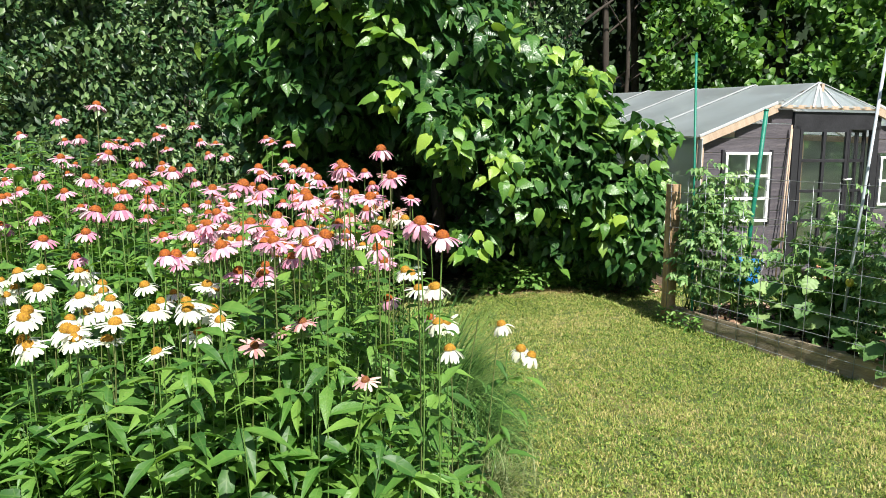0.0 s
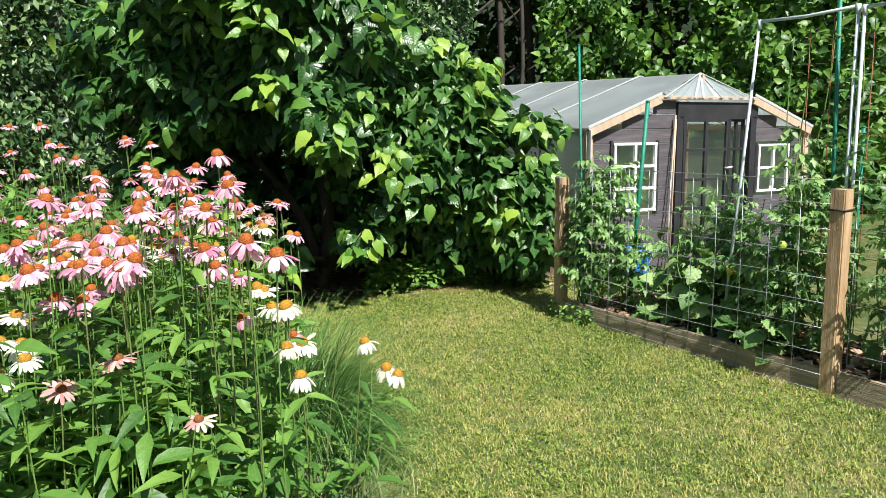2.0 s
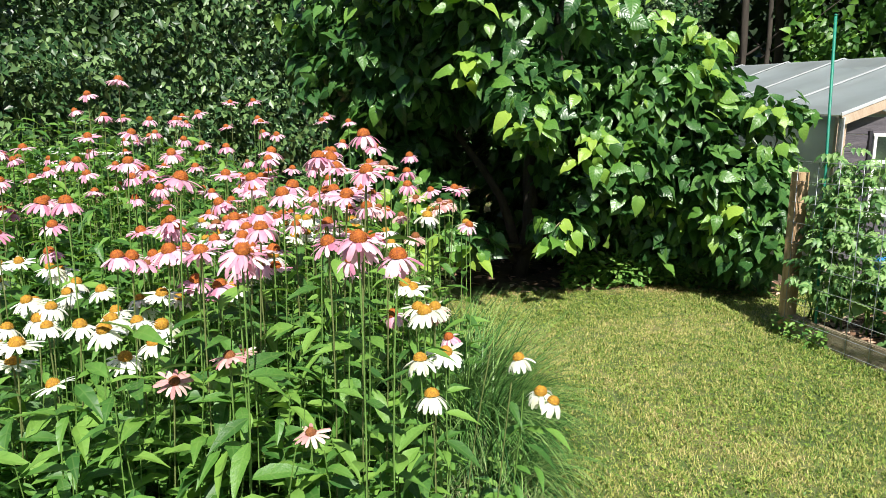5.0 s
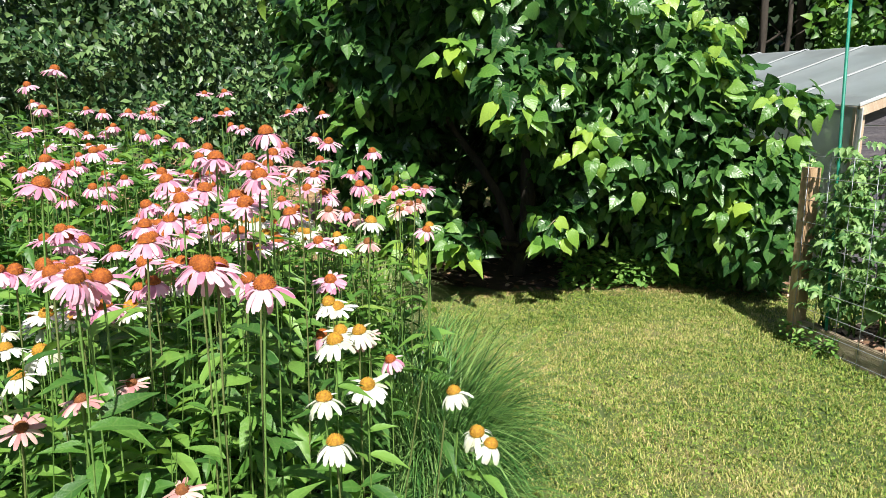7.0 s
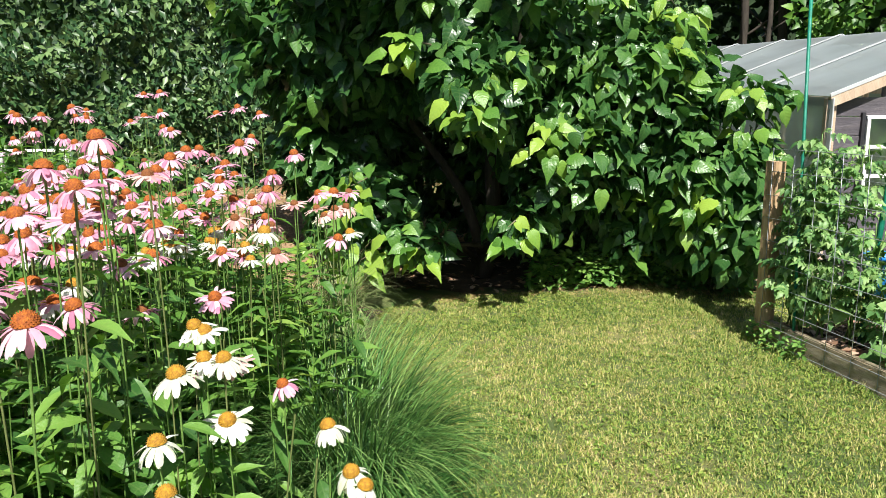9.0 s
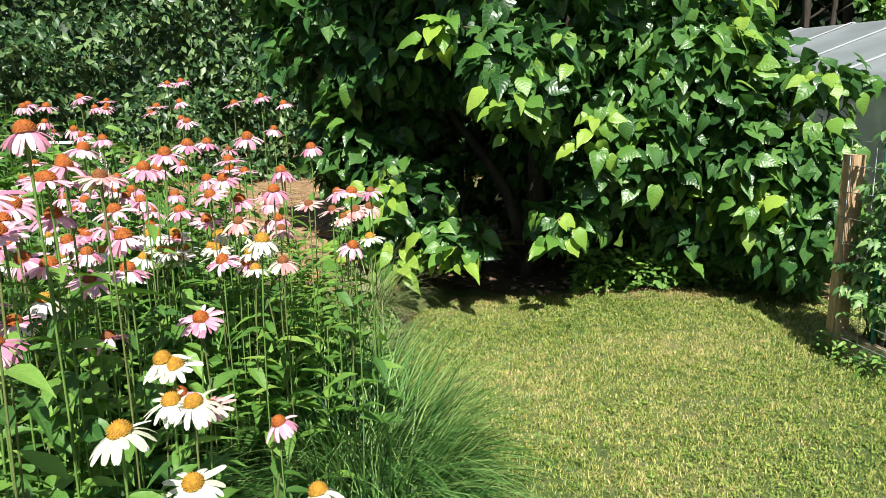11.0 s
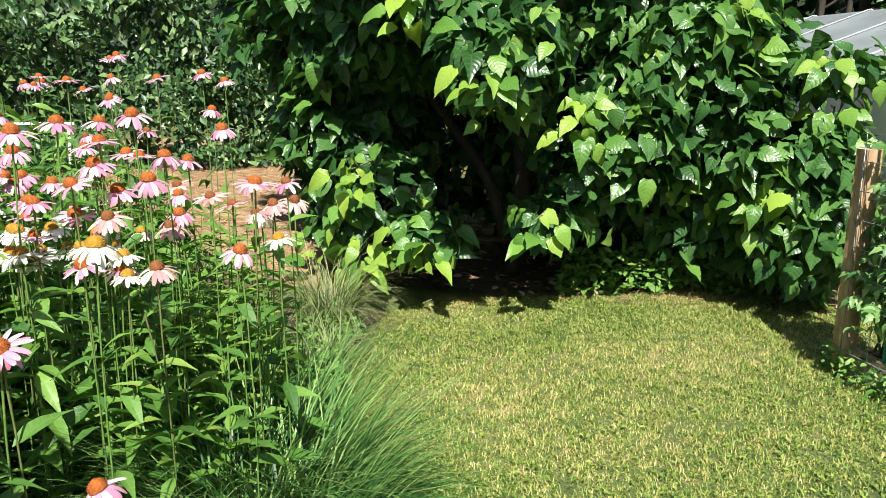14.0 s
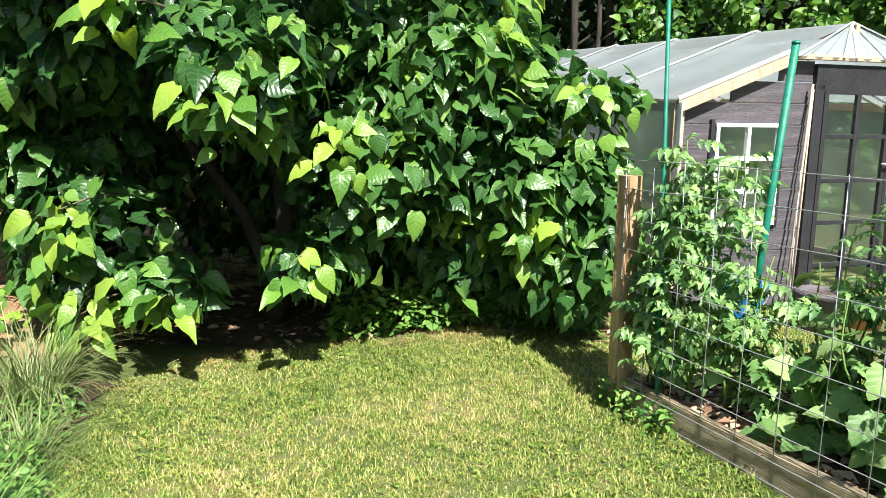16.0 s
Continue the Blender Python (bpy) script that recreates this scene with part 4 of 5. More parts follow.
def mulberry():
    root = new("mulberry_tree")
    g0 = float(ground_z(-1.3, 8.4))
    root.location = (-1.3, 8.4, g0)
    base = np.array([-1.3, 8.4, g0])
    pts, rad = tapered_limb((0, 0, -0.05), (0.15, 0.1, 1.6), 0.085, 0.06)
    part("trunk", tube_data("trunk", pts, rad, M_BARK, 10), root)
    for a, b, r in (((0.02, 0.02, 0.2), (-0.8, -0.3, 2.0), 0.06), ((0.05, 0, 0.25), (0.9, 0.1, 2.2), 0.06), ((0.15, 0.1, 1.5), (0.5, 0, 3.0), 0.06),
                    ((0.15, 0.1, 1.2), (-0.3, -0.9, 2.3), 0.05), ((0.05, 0.0, 0.3), (1.5, 0.3, 1.3), 0.05), ((0.0, 0, 0.25), (0.5, -1.0, 0.8), 0.035),
                    ((0.0, 0, 0.15), (-0.5, -1.0, 0.7), 0.035), ((0.6, 0.05, 1.4), (0.55, -1.6, 1.9), 0.03), ((0.0, 0, 0.3), (0.1, -1.2, 0.55), 0.03)):
        pts, rad = tapered_limb(a, b, r, r * 0.3, 0.1)
        part("limb", tube_data("limb", pts, rad, M_BARK, 8), root)
    P, A, Fc, S = crown_leaves(LOBES, 250, (0.085, 0.18), rng, 0.55, 0.2)
    ok = inside_crown(P)
    P, A, Fc, S = P[ok], A[ok], Fc[ok], S[ok]
    # the hollow round the trunk stays almost bare
    hollow = (P[:, 0] > -1.75) & (P[:, 0] < -0.8) & (P[:, 2] > 0.5) & (P[:, 2] < 1.5) & (P[:, 1] < 8.7)
    for c in CLUSTERS:
        hollow &= ((P - np.array(c)) ** 2).sum(1) > 0.09
    ok = ~hollow | (rng.random(len(P)) < np.where(P[:, 1] > 7.9, 0.6, 0.12))
    P, A, Fc, S = P[ok], A[ok], Fc[ok], S[ok]
    kinds = rng.integers(0, 3, len(P))
    chunks = [scatter(shape, P[kinds == k] - base, A[kinds == k], Fc[kinds == k], S[kinds == k]) for k, shape in enumerate((HEART, HEART_ROLLED, HEART_FLAT))]
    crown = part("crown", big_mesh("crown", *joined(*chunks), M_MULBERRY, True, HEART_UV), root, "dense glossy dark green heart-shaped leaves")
    crown["kind"] = "stuff"
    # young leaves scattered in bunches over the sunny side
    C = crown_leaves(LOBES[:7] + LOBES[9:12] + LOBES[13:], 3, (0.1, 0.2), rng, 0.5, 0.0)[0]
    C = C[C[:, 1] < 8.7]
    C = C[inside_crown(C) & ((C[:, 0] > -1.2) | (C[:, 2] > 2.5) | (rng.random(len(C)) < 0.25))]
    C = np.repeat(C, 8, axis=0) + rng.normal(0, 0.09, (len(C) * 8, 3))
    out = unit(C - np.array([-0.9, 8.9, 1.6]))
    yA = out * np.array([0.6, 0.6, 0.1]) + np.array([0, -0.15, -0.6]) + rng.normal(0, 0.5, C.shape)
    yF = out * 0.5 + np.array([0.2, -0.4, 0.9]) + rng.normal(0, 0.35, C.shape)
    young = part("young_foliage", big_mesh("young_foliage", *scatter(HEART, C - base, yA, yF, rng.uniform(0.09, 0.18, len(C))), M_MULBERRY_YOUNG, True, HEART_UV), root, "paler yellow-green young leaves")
    young["kind"] = "stuff"
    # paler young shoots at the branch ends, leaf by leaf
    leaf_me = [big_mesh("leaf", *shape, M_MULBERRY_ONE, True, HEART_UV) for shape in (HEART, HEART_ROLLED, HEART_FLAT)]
    for c in CLUSTERS:
        c = np.array(c)
        for i in range(14):
            a = rng.uniform(0, 2 * math.pi)
            r = rng.uniform(0.02, 0.16)
            p = c + np.array([math.cos(a) * r * 1.1, math.sin(a) * r * 0.7 - 0.04, rng.uniform(-0.15, 0.12)])
            ax = Vector((math.cos(a) * 0.8, math.sin(a) * 0.5 - 0.35, rng.uniform(-1.1, 0.1))).normalized()
            fc = Vector((rng.normal(0.1, 0.3), -0.7 + rng.normal(0, 0.3), 0.8))
            fc = (fc - ax * fc.dot(ax)).normalized()
            xx = ax.cross(fc)
            s = (0.06 + 0.65 * r) * rng.uniform(0.9, 1.15)
            m = Matrix(((xx.x, ax.x, fc.x, 0), (xx.y, ax.y, fc.y, 0), (xx.z, ax.z, fc.z, 0), (0, 0, 0, 1)))
            m = Matrix.Translation(Vector(p - base)) @ m @ Matrix.Scale(s, 4)
            part("leaf", leaf_me[i % 3], root, matrix=m)
        stem = [tuple(c - base + np.array([0.0, 0.5, 0.05])), tuple(c - base + np.array([0.0, 0.2, 0.06])), tuple(c - base + np.array([0, -0.05, 0.02]))]
        part("shoot", tube_data("shoot", stem, [0.009, 0.007, 0.003], M_TWIG, 5), root)
    return tagged(root, "broad mulberry tree with glossy drooping leaves and paler young shoots", "tree")


mulberry()


# ---------------------------------------------------------------- hedge, woods and vines
def leafy_wall(name, line, height, thick, per_m2, shape, size, material, label, category, bulge=0.5, lean=0.0, down=0.35, low=0.1, gaps=0.0, cell=0.6):
    """A wall of foliage along a line of plan points: lumpy front, several layers deep."""
    line = np.array(line, float)
    seg = np.linalg.norm(np.diff(line, axis=0), axis=1)
    cum = np.concatenate([[0], np.cumsum(seg)])
    n = int(cum[-1] * height * per_m2)
    s, h = rng.uniform(0, cum[-1], n), rng.uniform(0, 1, n)
    mass = 0.6 * patches(s, h * height, cell, len(name)) + 0.4 * patches(s, h * height, cell * 0.4, len(name) + 1)
    keep = mass > gaps + rng.normal(0, 0.06, n)
    s, h, mass = s[keep], h[keep], mass[keep]
    n = len(s)
    x, y = np.interp(s, cum, line[:, 0]), np.interp(s, cum, line[:, 1])
    k = np.clip(np.searchsorted(cum, s) - 1, 0, len(seg) - 1)
    d = np.diff(line, axis=0)[k] / seg[k][:, None]
    out = np.stack([d[:, 1], -d[:, 0]], 1)
    z = h * height
    lump = np.sin(s * 2.1 + 3 * np.sin(z * 1.3)) * np.cos(z * 2.3 + s) * 0.5 + np.sin(s * 5.3 + z * 4.1) * 0.25 + np.sin(z * 7.7 - s * 3.1) * 0.15
    depth = np.abs(rng.normal(0, 0.33, n)) * thick
    off = (lump + (mass - 0.5) * 1.2) * bulge - depth - lean * z
    x, y = x + out[:, 0] * off, y + out[:, 1] * off
    g = ground_z(x, y)
    P = np.stack([x, y, g + low + z + rng.normal(0, 0.1, n) * (h > 0.05)], 1)
    O = np.column_stack([out, np.full(n, 0.5)])
    axis = np.column_stack([out * 0.6, np.full(n, -down)]) + rng.normal(0, 0.6, (n, 3))
    face = O + rng.normal(0, 0.6, (n, 3))
    V, F = scatter(shape, P, axis, face, rng.uniform(size[0], size[1], n))
    return stuff(name, big_mesh(name, V, F, material), label, category)


HEDGE_LINE = [(-9.6, 5.0), (-7.6, 8.8), (-5.4, 11.4), (-2.6, 13.0), (0.2, 14.3)]
leafy_wall("hedge", HEDGE_LINE, 4.8, 1.5, 1150, SMALL, (0.08, 0.17), M_HEDGE, "tall dense dark green hedge of small leaves behind the straw path", "hedge", 0.45, 0.05, gaps=0.33, cell=0.42)
leafy_wall("vine_bank", [(1.2, 18.5), (4.0, 17.5), (8.0, 16.0), (13.0, 12.5), (16.0, 8.0)], 7.5, 1.6, 260, HEART_FAR, (0.13, 0.25), M_VINE, "sunlit bank of bright green climbing vines behind the greenhouse", "vines", 0.9, 0.22, gaps=0.37, cell=0.8)
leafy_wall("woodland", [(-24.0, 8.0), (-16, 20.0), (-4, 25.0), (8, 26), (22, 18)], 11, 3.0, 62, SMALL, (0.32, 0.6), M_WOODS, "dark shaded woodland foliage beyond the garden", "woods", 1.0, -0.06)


# Leaf layer above the view, added so the woods below fall in shade.
def shade_canopy():
    n = 12000
    x, y = rng.uniform(-16, 18, n), rng.uniform(17, 27, n)
    y = np.maximum(y, np.interp(x, [-16, -5, 2, 8, 18], [14, 17, 19.5, 19, 14]))
    z = 8.5 + 1.4 * np.sin(x * 0.9) * np.cos(y * 0.7) + rng.normal(0, 0.9, n)
    P = np.stack([x, y, z], 1)
    V, F = scatter(SMALL, P, rng.normal(0, 1, (n, 3)) * (1, 1, 0.5), rng.normal(0, 0.5, (n, 3)) + (0, 0, 1), rng.uniform(0.5, 0.8, n))
    stuff("woodland_canopy", big_mesh("woodland_canopy", V, F, M_WOODS), "unseen leaf layer added overhead to shade the woodland", "woods")


shade_canopy()


def far_backdrop():
    """Distant wooded skyline, a plain curved screen past sixty metres."""
    n = 48
    a = np.linspace(0, 2 * math.pi, n + 1)
    V = [(62 * math.cos(t), 62 * math.sin(t), z * (1 + 0.12 * math.sin(t * 9))) for z in (-1.0, 16.0) for t in a]
    F = [(i, i + 1, n + 2 + i, n + 1 + i) for i in range(n)]
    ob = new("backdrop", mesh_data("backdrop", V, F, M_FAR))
    tagged(ob, "distant dark wooded skyline round the garden", "backdrop", kind="structure")


far_backdrop()


def wood_tree(x, y, r, lean, label):
    root = new("woodland_tree")
    root.location = (x, y, float(ground_z(x, y)))
    pts, rad = tapered_limb((0, 0, -0.1), (lean, 0.2, 9.0), r, r * 0.6, 0.15, 9)
    part("trunk", tube_data("trunk", pts, rad, M_BARK, 10), root)
    for k in range(4):
        z = 3.0 + 1.3 * k
        a = rng.uniform(0, 6.28)
        pts, rad = tapered_limb((lean * z / 9, 0.02 * z, z), (lean * z / 9 + math.cos(a) * 1.8, math.sin(a) * 1.4, z + 1.4), r * 0.35, r * 0.1)
        part("limb", tube_data("limb", pts, rad, M_BARK, 6), root)
    c = [(lean, 0.2, 9.2, 1.8, 1.6, 1.4), (lean + 1, 0.1, 8.4, 1.2, 1.2, 0.9)]
    P, A, Fc, S = crown_leaves(c, 16, (0.25, 0.4), rng, 0.3)
    part("crown", big_mesh("crown", *scatter(OVAL, P, A, Fc, S), M_WOODS), root)["kind"] = "stuff"
    return tagged(root, label, "tree", "woodland trees")


for x, y, r, lean in ((-1.2, 15.3, 0.2, 0.25), (-1.62, 15.1, 0.15, -0.25), (0.3, 20, 0.1, 0.1), (1.2, 21.5, 0.12, -0.2), (0.8, 19.0, 0.06, 0.15), (2.1, 21, 0.09, 0.3),
                      (-2.4, 19.5, 0.14, 0.1), (-5.5, 19, 0.15, 0.2), (-9.5, 17, 0.15, -0.2), (5, 23, 0.14, 0.2)):
    wood_tree(x, y, r, lean, "dark woodland tree with a bare lower trunk" if r < 0.18 else "stout dark tree trunk rising behind the mulberry")


# ---------------------------------------------------------------- coneflowers
STEM_N = 7


def make_stem(k):
    a = k * 1.3
    pts = [(0.02 * math.sin(t * 3 + a) * t, 0.02 * math.cos(t * 2.4 + a) * t - 0.02 * t * math.cos(a), t) for t in np.linspace(0, 1, 7)]
    pts = [(x - pts[-1][0] * t, y - pts[-1][1] * t, z) for (x, y, z), t in zip(pts, np.linspace(0, 1, 7))]
    return tube_data("stem", pts, [0.003, 0.0028, 0.0026, 0.0024, 0.0022, 0.0022, 0.003], M_DARK_STEM if k % 3 == 0 else M_STEM, 5, False)


STEMS = [make_stem(k) for k in range(STEM_N)]


def make_cone(mat, r, h):
    """Domed flower centre with a spiral of blunt bristles."""
    V, F = [], []
    for i in range(6):
        a = i / 5 * math.pi / 2
        for k in range(10):
            b = 2 * math.pi * k / 10
            V.append((r * 0.9 * math.cos(a) * math.cos(b), r * 0.9 * math.cos(a) * math.sin(b), h * 0.88 * math.sin(a)))
    for i in range(5):
        for k in range(10):
            F.append((i * 10 + k, i * 10 + (k + 1) % 10, i * 10 + 10 + (k + 1) % 10, i * 10 + 10 + k))
    for j in range(120):
        f = (j + 0.5) / 120
        a, b = math.asin(1 - f) if f < 1 else 0, j * 2.39996
        d = Vector((math.cos(a) * math.cos(b), math.cos(a) * math.sin(b), math.sin(a)))
        c = Vector((d.x * r, d.y * r, d.z * h)) * 0.86
        t1 = d.orthogonal().normalized() * 0.0015
        t2 = d.cross(t1)
        n = len(V)
        V += [tuple(c + t1), tuple(c + t2), tuple(c - t1), tuple(c - t2), tuple(c + d * 0.0034 + Vector((0, 0, 0.0008)))]
        F += [(n, n + 1, n + 4), (n + 1, n + 2, n + 4), (n + 2, n + 3, n + 4), (n + 3, n, n + 4)]
    return mesh_data("cone", V, F, mat)


CONES = {"pink": make_cone(M_CONE, 0.0235, 0.0245), "white": make_cone(M_CONE_GOLD, 0.0228, 0.0235), "faded": make_cone(M_CONE_BROWN, 0.02, 0.022)}


def petal_shape(droop0, droop1):
    V, F = [], []
    y = z = 0.0
    prof = [(0.0, 0.0038), (0.3, 0.0066), (0.6, 0.0076), (0.88, 0.006), (1.0, 0.0026)]
    last = 0.0
    for i, (t, w) in enumerate(prof):
        a = droop0 + (droop1 - droop0) * t
        y += math.cos(a) * (t - last) * 0.052
        z -= math.sin(a) * (t - last) * 0.052
        last = t
        V += [(-w, y, z - 0.0014), (0, y, z), (w, y, z - 0.0014)]
    for i in range(4):
        a = 3 * i
        F += [(a, a + 1, a + 4, a + 3), (a + 1, a + 2, a + 5, a + 4)]
    return np.array(V), np.array(F)


DROOPS = [(-0.1, 0.3), (0.0, 0.75), (0.12, 1.1), (0.4, 1.4)]
PETALS = {c: [big_mesh("petal", *petal_shape(*d), M_PETAL_ONE[c], True) for d in DROOPS] for c in M_PETAL}


def ring_mesh(color, droop, count, seed):
    g = np.random.default_rng(seed)
    chunks = []
    for k in range(count):
        V, F = petal_shape(droop[0] + g.normal(0, 0.1), droop[1] + g.normal(0, 0.15))
        a = 2 * math.pi * k / count + g.normal(0, 0.06)
        V = V * (g.uniform(0.85, 1.1), g.uniform(0.85, 1.1), 1)
        V = V + (0, 0.013, g.normal(0, 0.001))
        c, s = math.cos(a), math.sin(a)
        chunks.append((np.stack([V[:, 0] * c - V[:, 1] * s, V[:, 0] * s + V[:, 1] * c, V[:, 2]], 1), F))
    return big_mesh("petals", *joined(*chunks), M_PETAL[color], True)


RINGS = {c: [ring_mesh(c, d, 16 + i % 3, 11 * i + len(c)) for i, d in enumerate(DROOPS)] for c in M_PETAL}
STEM_LEAF = [big_mesh("leaf", *LANCE, M_CONE_LEAF_ONE, True, LANCE[0])]
LABELS = {"pink": "tall coneflower with drooping pink petals round an orange cone", "white": "coneflower with white petals round a golden-brown cone",
          "faded": "withering coneflower with short pale pink petals round a brown cone"}


def coneflower(x, y, z, color, size=1.0, droop=None, single=False, tilt=None, lean=(0.0, 0.0)):
    bx, by = x - lean[0], y - lean[1]
    g = float(ground_z(bx, by))
    h = z - g
    root = new("coneflower")
    root.matrix_basis = Matrix.Translation((bx, by, g))
    top = Vector((lean[0], lean[1], h))
    k = int(rng.integers(STEM_N))
    sm = Matrix(((1, 0, lean[0], 0), (0, 1, lean[1], 0), (0, 0, h, 0), (0, 0, 0, 1)))
    part("stem", STEMS[k], root, matrix=sm)
    d = int(rng.choice([0, 1, 1, 1, 2, 2])) if droop is None else droop
    if tilt is None:
        tilt = (rng.normal(8, 9), rng.normal(0, 9))
    hm = Matrix.Translation(top) @ pose(0, 0, 0, tilt[0], tilt[1], 0) @ pose(0, 0, 0, 0, 0, rng.uniform(0, 360)) @ Matrix.Scale(size, 4)
    part("cone", CONES["faded" if color == "pink" and rng.random() < 0.06 else color], root, matrix=hm)
    if single:
        n = int(rng.integers(14, 20))
        for i in range(n):
            m = hm @ pose(0, 0, 0, 0, 0, 360 * i / n + rng.normal(0, 4)) @ Matrix.Translation((0, 0.013, 0)) @ pose(0, 0, 0, rng.normal(0, 7), rng.normal(0, 8), 0) @ Matrix.Diagonal((rng.uniform(0.85, 1.15), rng.uniform(0.82, 1.1), 1, 1))
            part("petal", PETALS[color][min(3, max(0, d + int(rng.choice([-1, 0, 0, 1]))))], root, matrix=m)
    else:
        part("petals", RINGS[color][d], root, matrix=hm)
    for i in range(int(rng.integers(6, 10))):
        f = rng.uniform(0.2, 0.9)
        s = rng.uniform(0.09, 0.17) * (1.15 - 0.5 * f)
        part("leaf", STEM_LEAF[0], root, matrix=Matrix.Translation(Vector((lean[0] * f, lean[1] * f, h * f))) @ pose(0, 0, 0, rng.uniform(-15, 45), rng.normal(0, 15), rng.uniform(0, 360)) @ Matrix.Scale(s, 4))
    return tagged(root, LABELS[color], "flower", color + " coneflowers in the bed")


NEAR_PINK = [(0.1, 2.83, 1.262), (-0.4, 3.51, 1.05), (-0.16, 3.77, 0.79), (-0.22, 3.26, 1.51), (-0.35, 3.23, 1.445), (-0.4, 3.41, 1.405), (-0.14, 3.13, 1.42), (-0.24, 3.2, 1.345),
             (-0.13, 2.92, 1.262), (0.04, 2.78, 1.297), (-0.3, 2.79, 1.232), (-0.425, 2.82, 1.232), (-0.29, 4.3, 1.12), (-0.89, 3.78, 1.18), (-0.9, 3.65, 1.3), (-0.32, 3.26, 1.35),
             (-1.1, 3.74, 1.16), (-0.37, 3.55, 1.27), (-0.21, 2.7, 1.27), (-0.68, 4.26, 1.04), (-0.47, 3.5, 1.425), (-0.3, 3.6, 0.9), (-0.36, 3.74, 1.035), (0.058, 2.73, 1.312), (-0.575, 3.2, 1.17), (-0.49, 2.89, 1.215), (-1.57, 4.47, 1.255), (-0.72, 3.78, 1.23), (-1.49, 5.06, 1.34), (-0.57, 4.28, 1.28), (-1.02, 3.89, 1.32)]
MORE_PINK = [(-0.95, 3.62, 1.187), (-0.93, 3.87, 1.178), (-0.58, 2.93, 1.396), (-0.31, 2.84, 1.23),
             (-0.76, 3.84, 1.265), (-0.9, 4.05, 1.257), (-0.44, 3.42, 1.228), (-0.54, 3.58, 1.15), (-0.36, 3.74, 1.03), (-0.2, 3.15, 1.175), (-0.68, 4.15, 1.07), (-0.5, 4.73, 1.23),
             (-0.76, 4.29, 1.37), (-0.62, 4.38, 1.33)]
BACK_PINK = [(-0.67, 4.76, 1.215), (-0.46, 4.55, 1.25), (-0.78, 4.35, 1.23), (-0.82, 4.45, 1.435), (-2.28, 5.53, 1.56), (-1.88, 5.75, 1.585), (-2.44, 5.7, 1.68), (-2.34, 4.22, 1.668),
             (-2.17, 4.16, 1.56), (-2.3, 4.17, 1.457), (-2.0, 4.16, 1.48), (-2.03, 4.13, 1.73), (-2.88, 6.0, 1.68), (-2.16, 5.42, 1.47), (-1.57, 5.2, 1.55), (-1.68, 5.7, 1.545),
             (-2.19, 5.29, 1.285), (-2.6, 5.6, 1.5)]
NEAR_WHITE = [(0.07, 3.09, 0.85), (0.27, 3.43, 0.772), (0.31, 3.42, 0.752), (0.19, 3.465, 0.853), (-0.125, 3.425, 0.985), (-0.07, 3.43, 0.99), (-0.19, 3.47, 1.045), (-0.01, 3.22, 1.033),
              (-0.41, 4.58, 1.09), (-0.76, 4.96, 1.09), (-0.32, 3.93, 1.2), (-0.81, 4.26, 1.053), (-0.69, 4.82, 1.097), (-0.17, 3.48, 1.03), (-1.03, 3.34, 1.09), (-1.28, 4.4, 1.045),
              (-1.12, 4.41, 1.02), (-0.8, 4.25, 1.08), (0.0, 3.35, 0.88), (0.02, 3.125, 0.93)]
NEAR_FADED = [(-0.54, 3.1, 0.88), (-0.15, 2.86, 0.8), (-0.32, 2.78, 0.995), (-0.465, 2.75, 0.92), (-0.1, 3.5, 0.95), (-0.23, 3.4, 1.42)]
for i, (x, y, z) in enumerate(NEAR_PINK):
    coneflower(x, y, z, "pink", rng.uniform(0.8, 0.95), 2 if i == 0 else None, True)
for x, y, z in MORE_PINK:
    coneflower(x, y, z, "pink", rng.uniform(0.82, 1.0), None, True)
for x, y, z in BACK_PINK:
    coneflower(x, y, z, "pink", rng.uniform(0.82, 1.0), None, False)
for i, (x, y, z) in enumerate(NEAR_WHITE):
    coneflower(x, y, z, "white", rng.uniform(0.84, 0.98), 3 if i < 4 else None, True, lean=(0.18, 0.0) if 0 < i < 4 else (0, 0))
for x, y, z in NEAR_FADED:
    coneflower(x, y, z, "faded", 0.75, 0, True)
# drifts of further heads
for n, xr, yr, zr, col in ((75, (-2.6, -0.7), (3.5, 4.8), (1.1, 1.42), "pink"), (22, (-1.5, -0.5), (3.0, 3.5), (1.05, 1.25), "pink"), (70, (-1.95, -0.63), (2.55, 3.3), (0.92, 1.05), "white"),
                           (14, (-1.7, -0.8), (3.9, 4.6), (1.0, 1.12), "white"), (20, (-3.3, -1.6), (4.6, 5.8), (1.3, 1.6), "pink"), (10, (-1.2, -0.5), (4.2, 5.0), (1.05, 1.25), "faded"),
                           (14, (-3.4, -2.4), (3.4, 4.6), (1.25, 1.5), "pink"), (16, (-1.25, -0.45), (2.95, 3.7), (1.12, 1.34), "pink"), (12, (-1.3, -0.6), (3.5, 4.4), (1.0, 1.12), "white")):
    for _ in range(n):
        coneflower(rng.uniform(*xr), rng.uniform(*yr), rng.uniform(*zr), col, rng.uniform(0.78, 1.0))


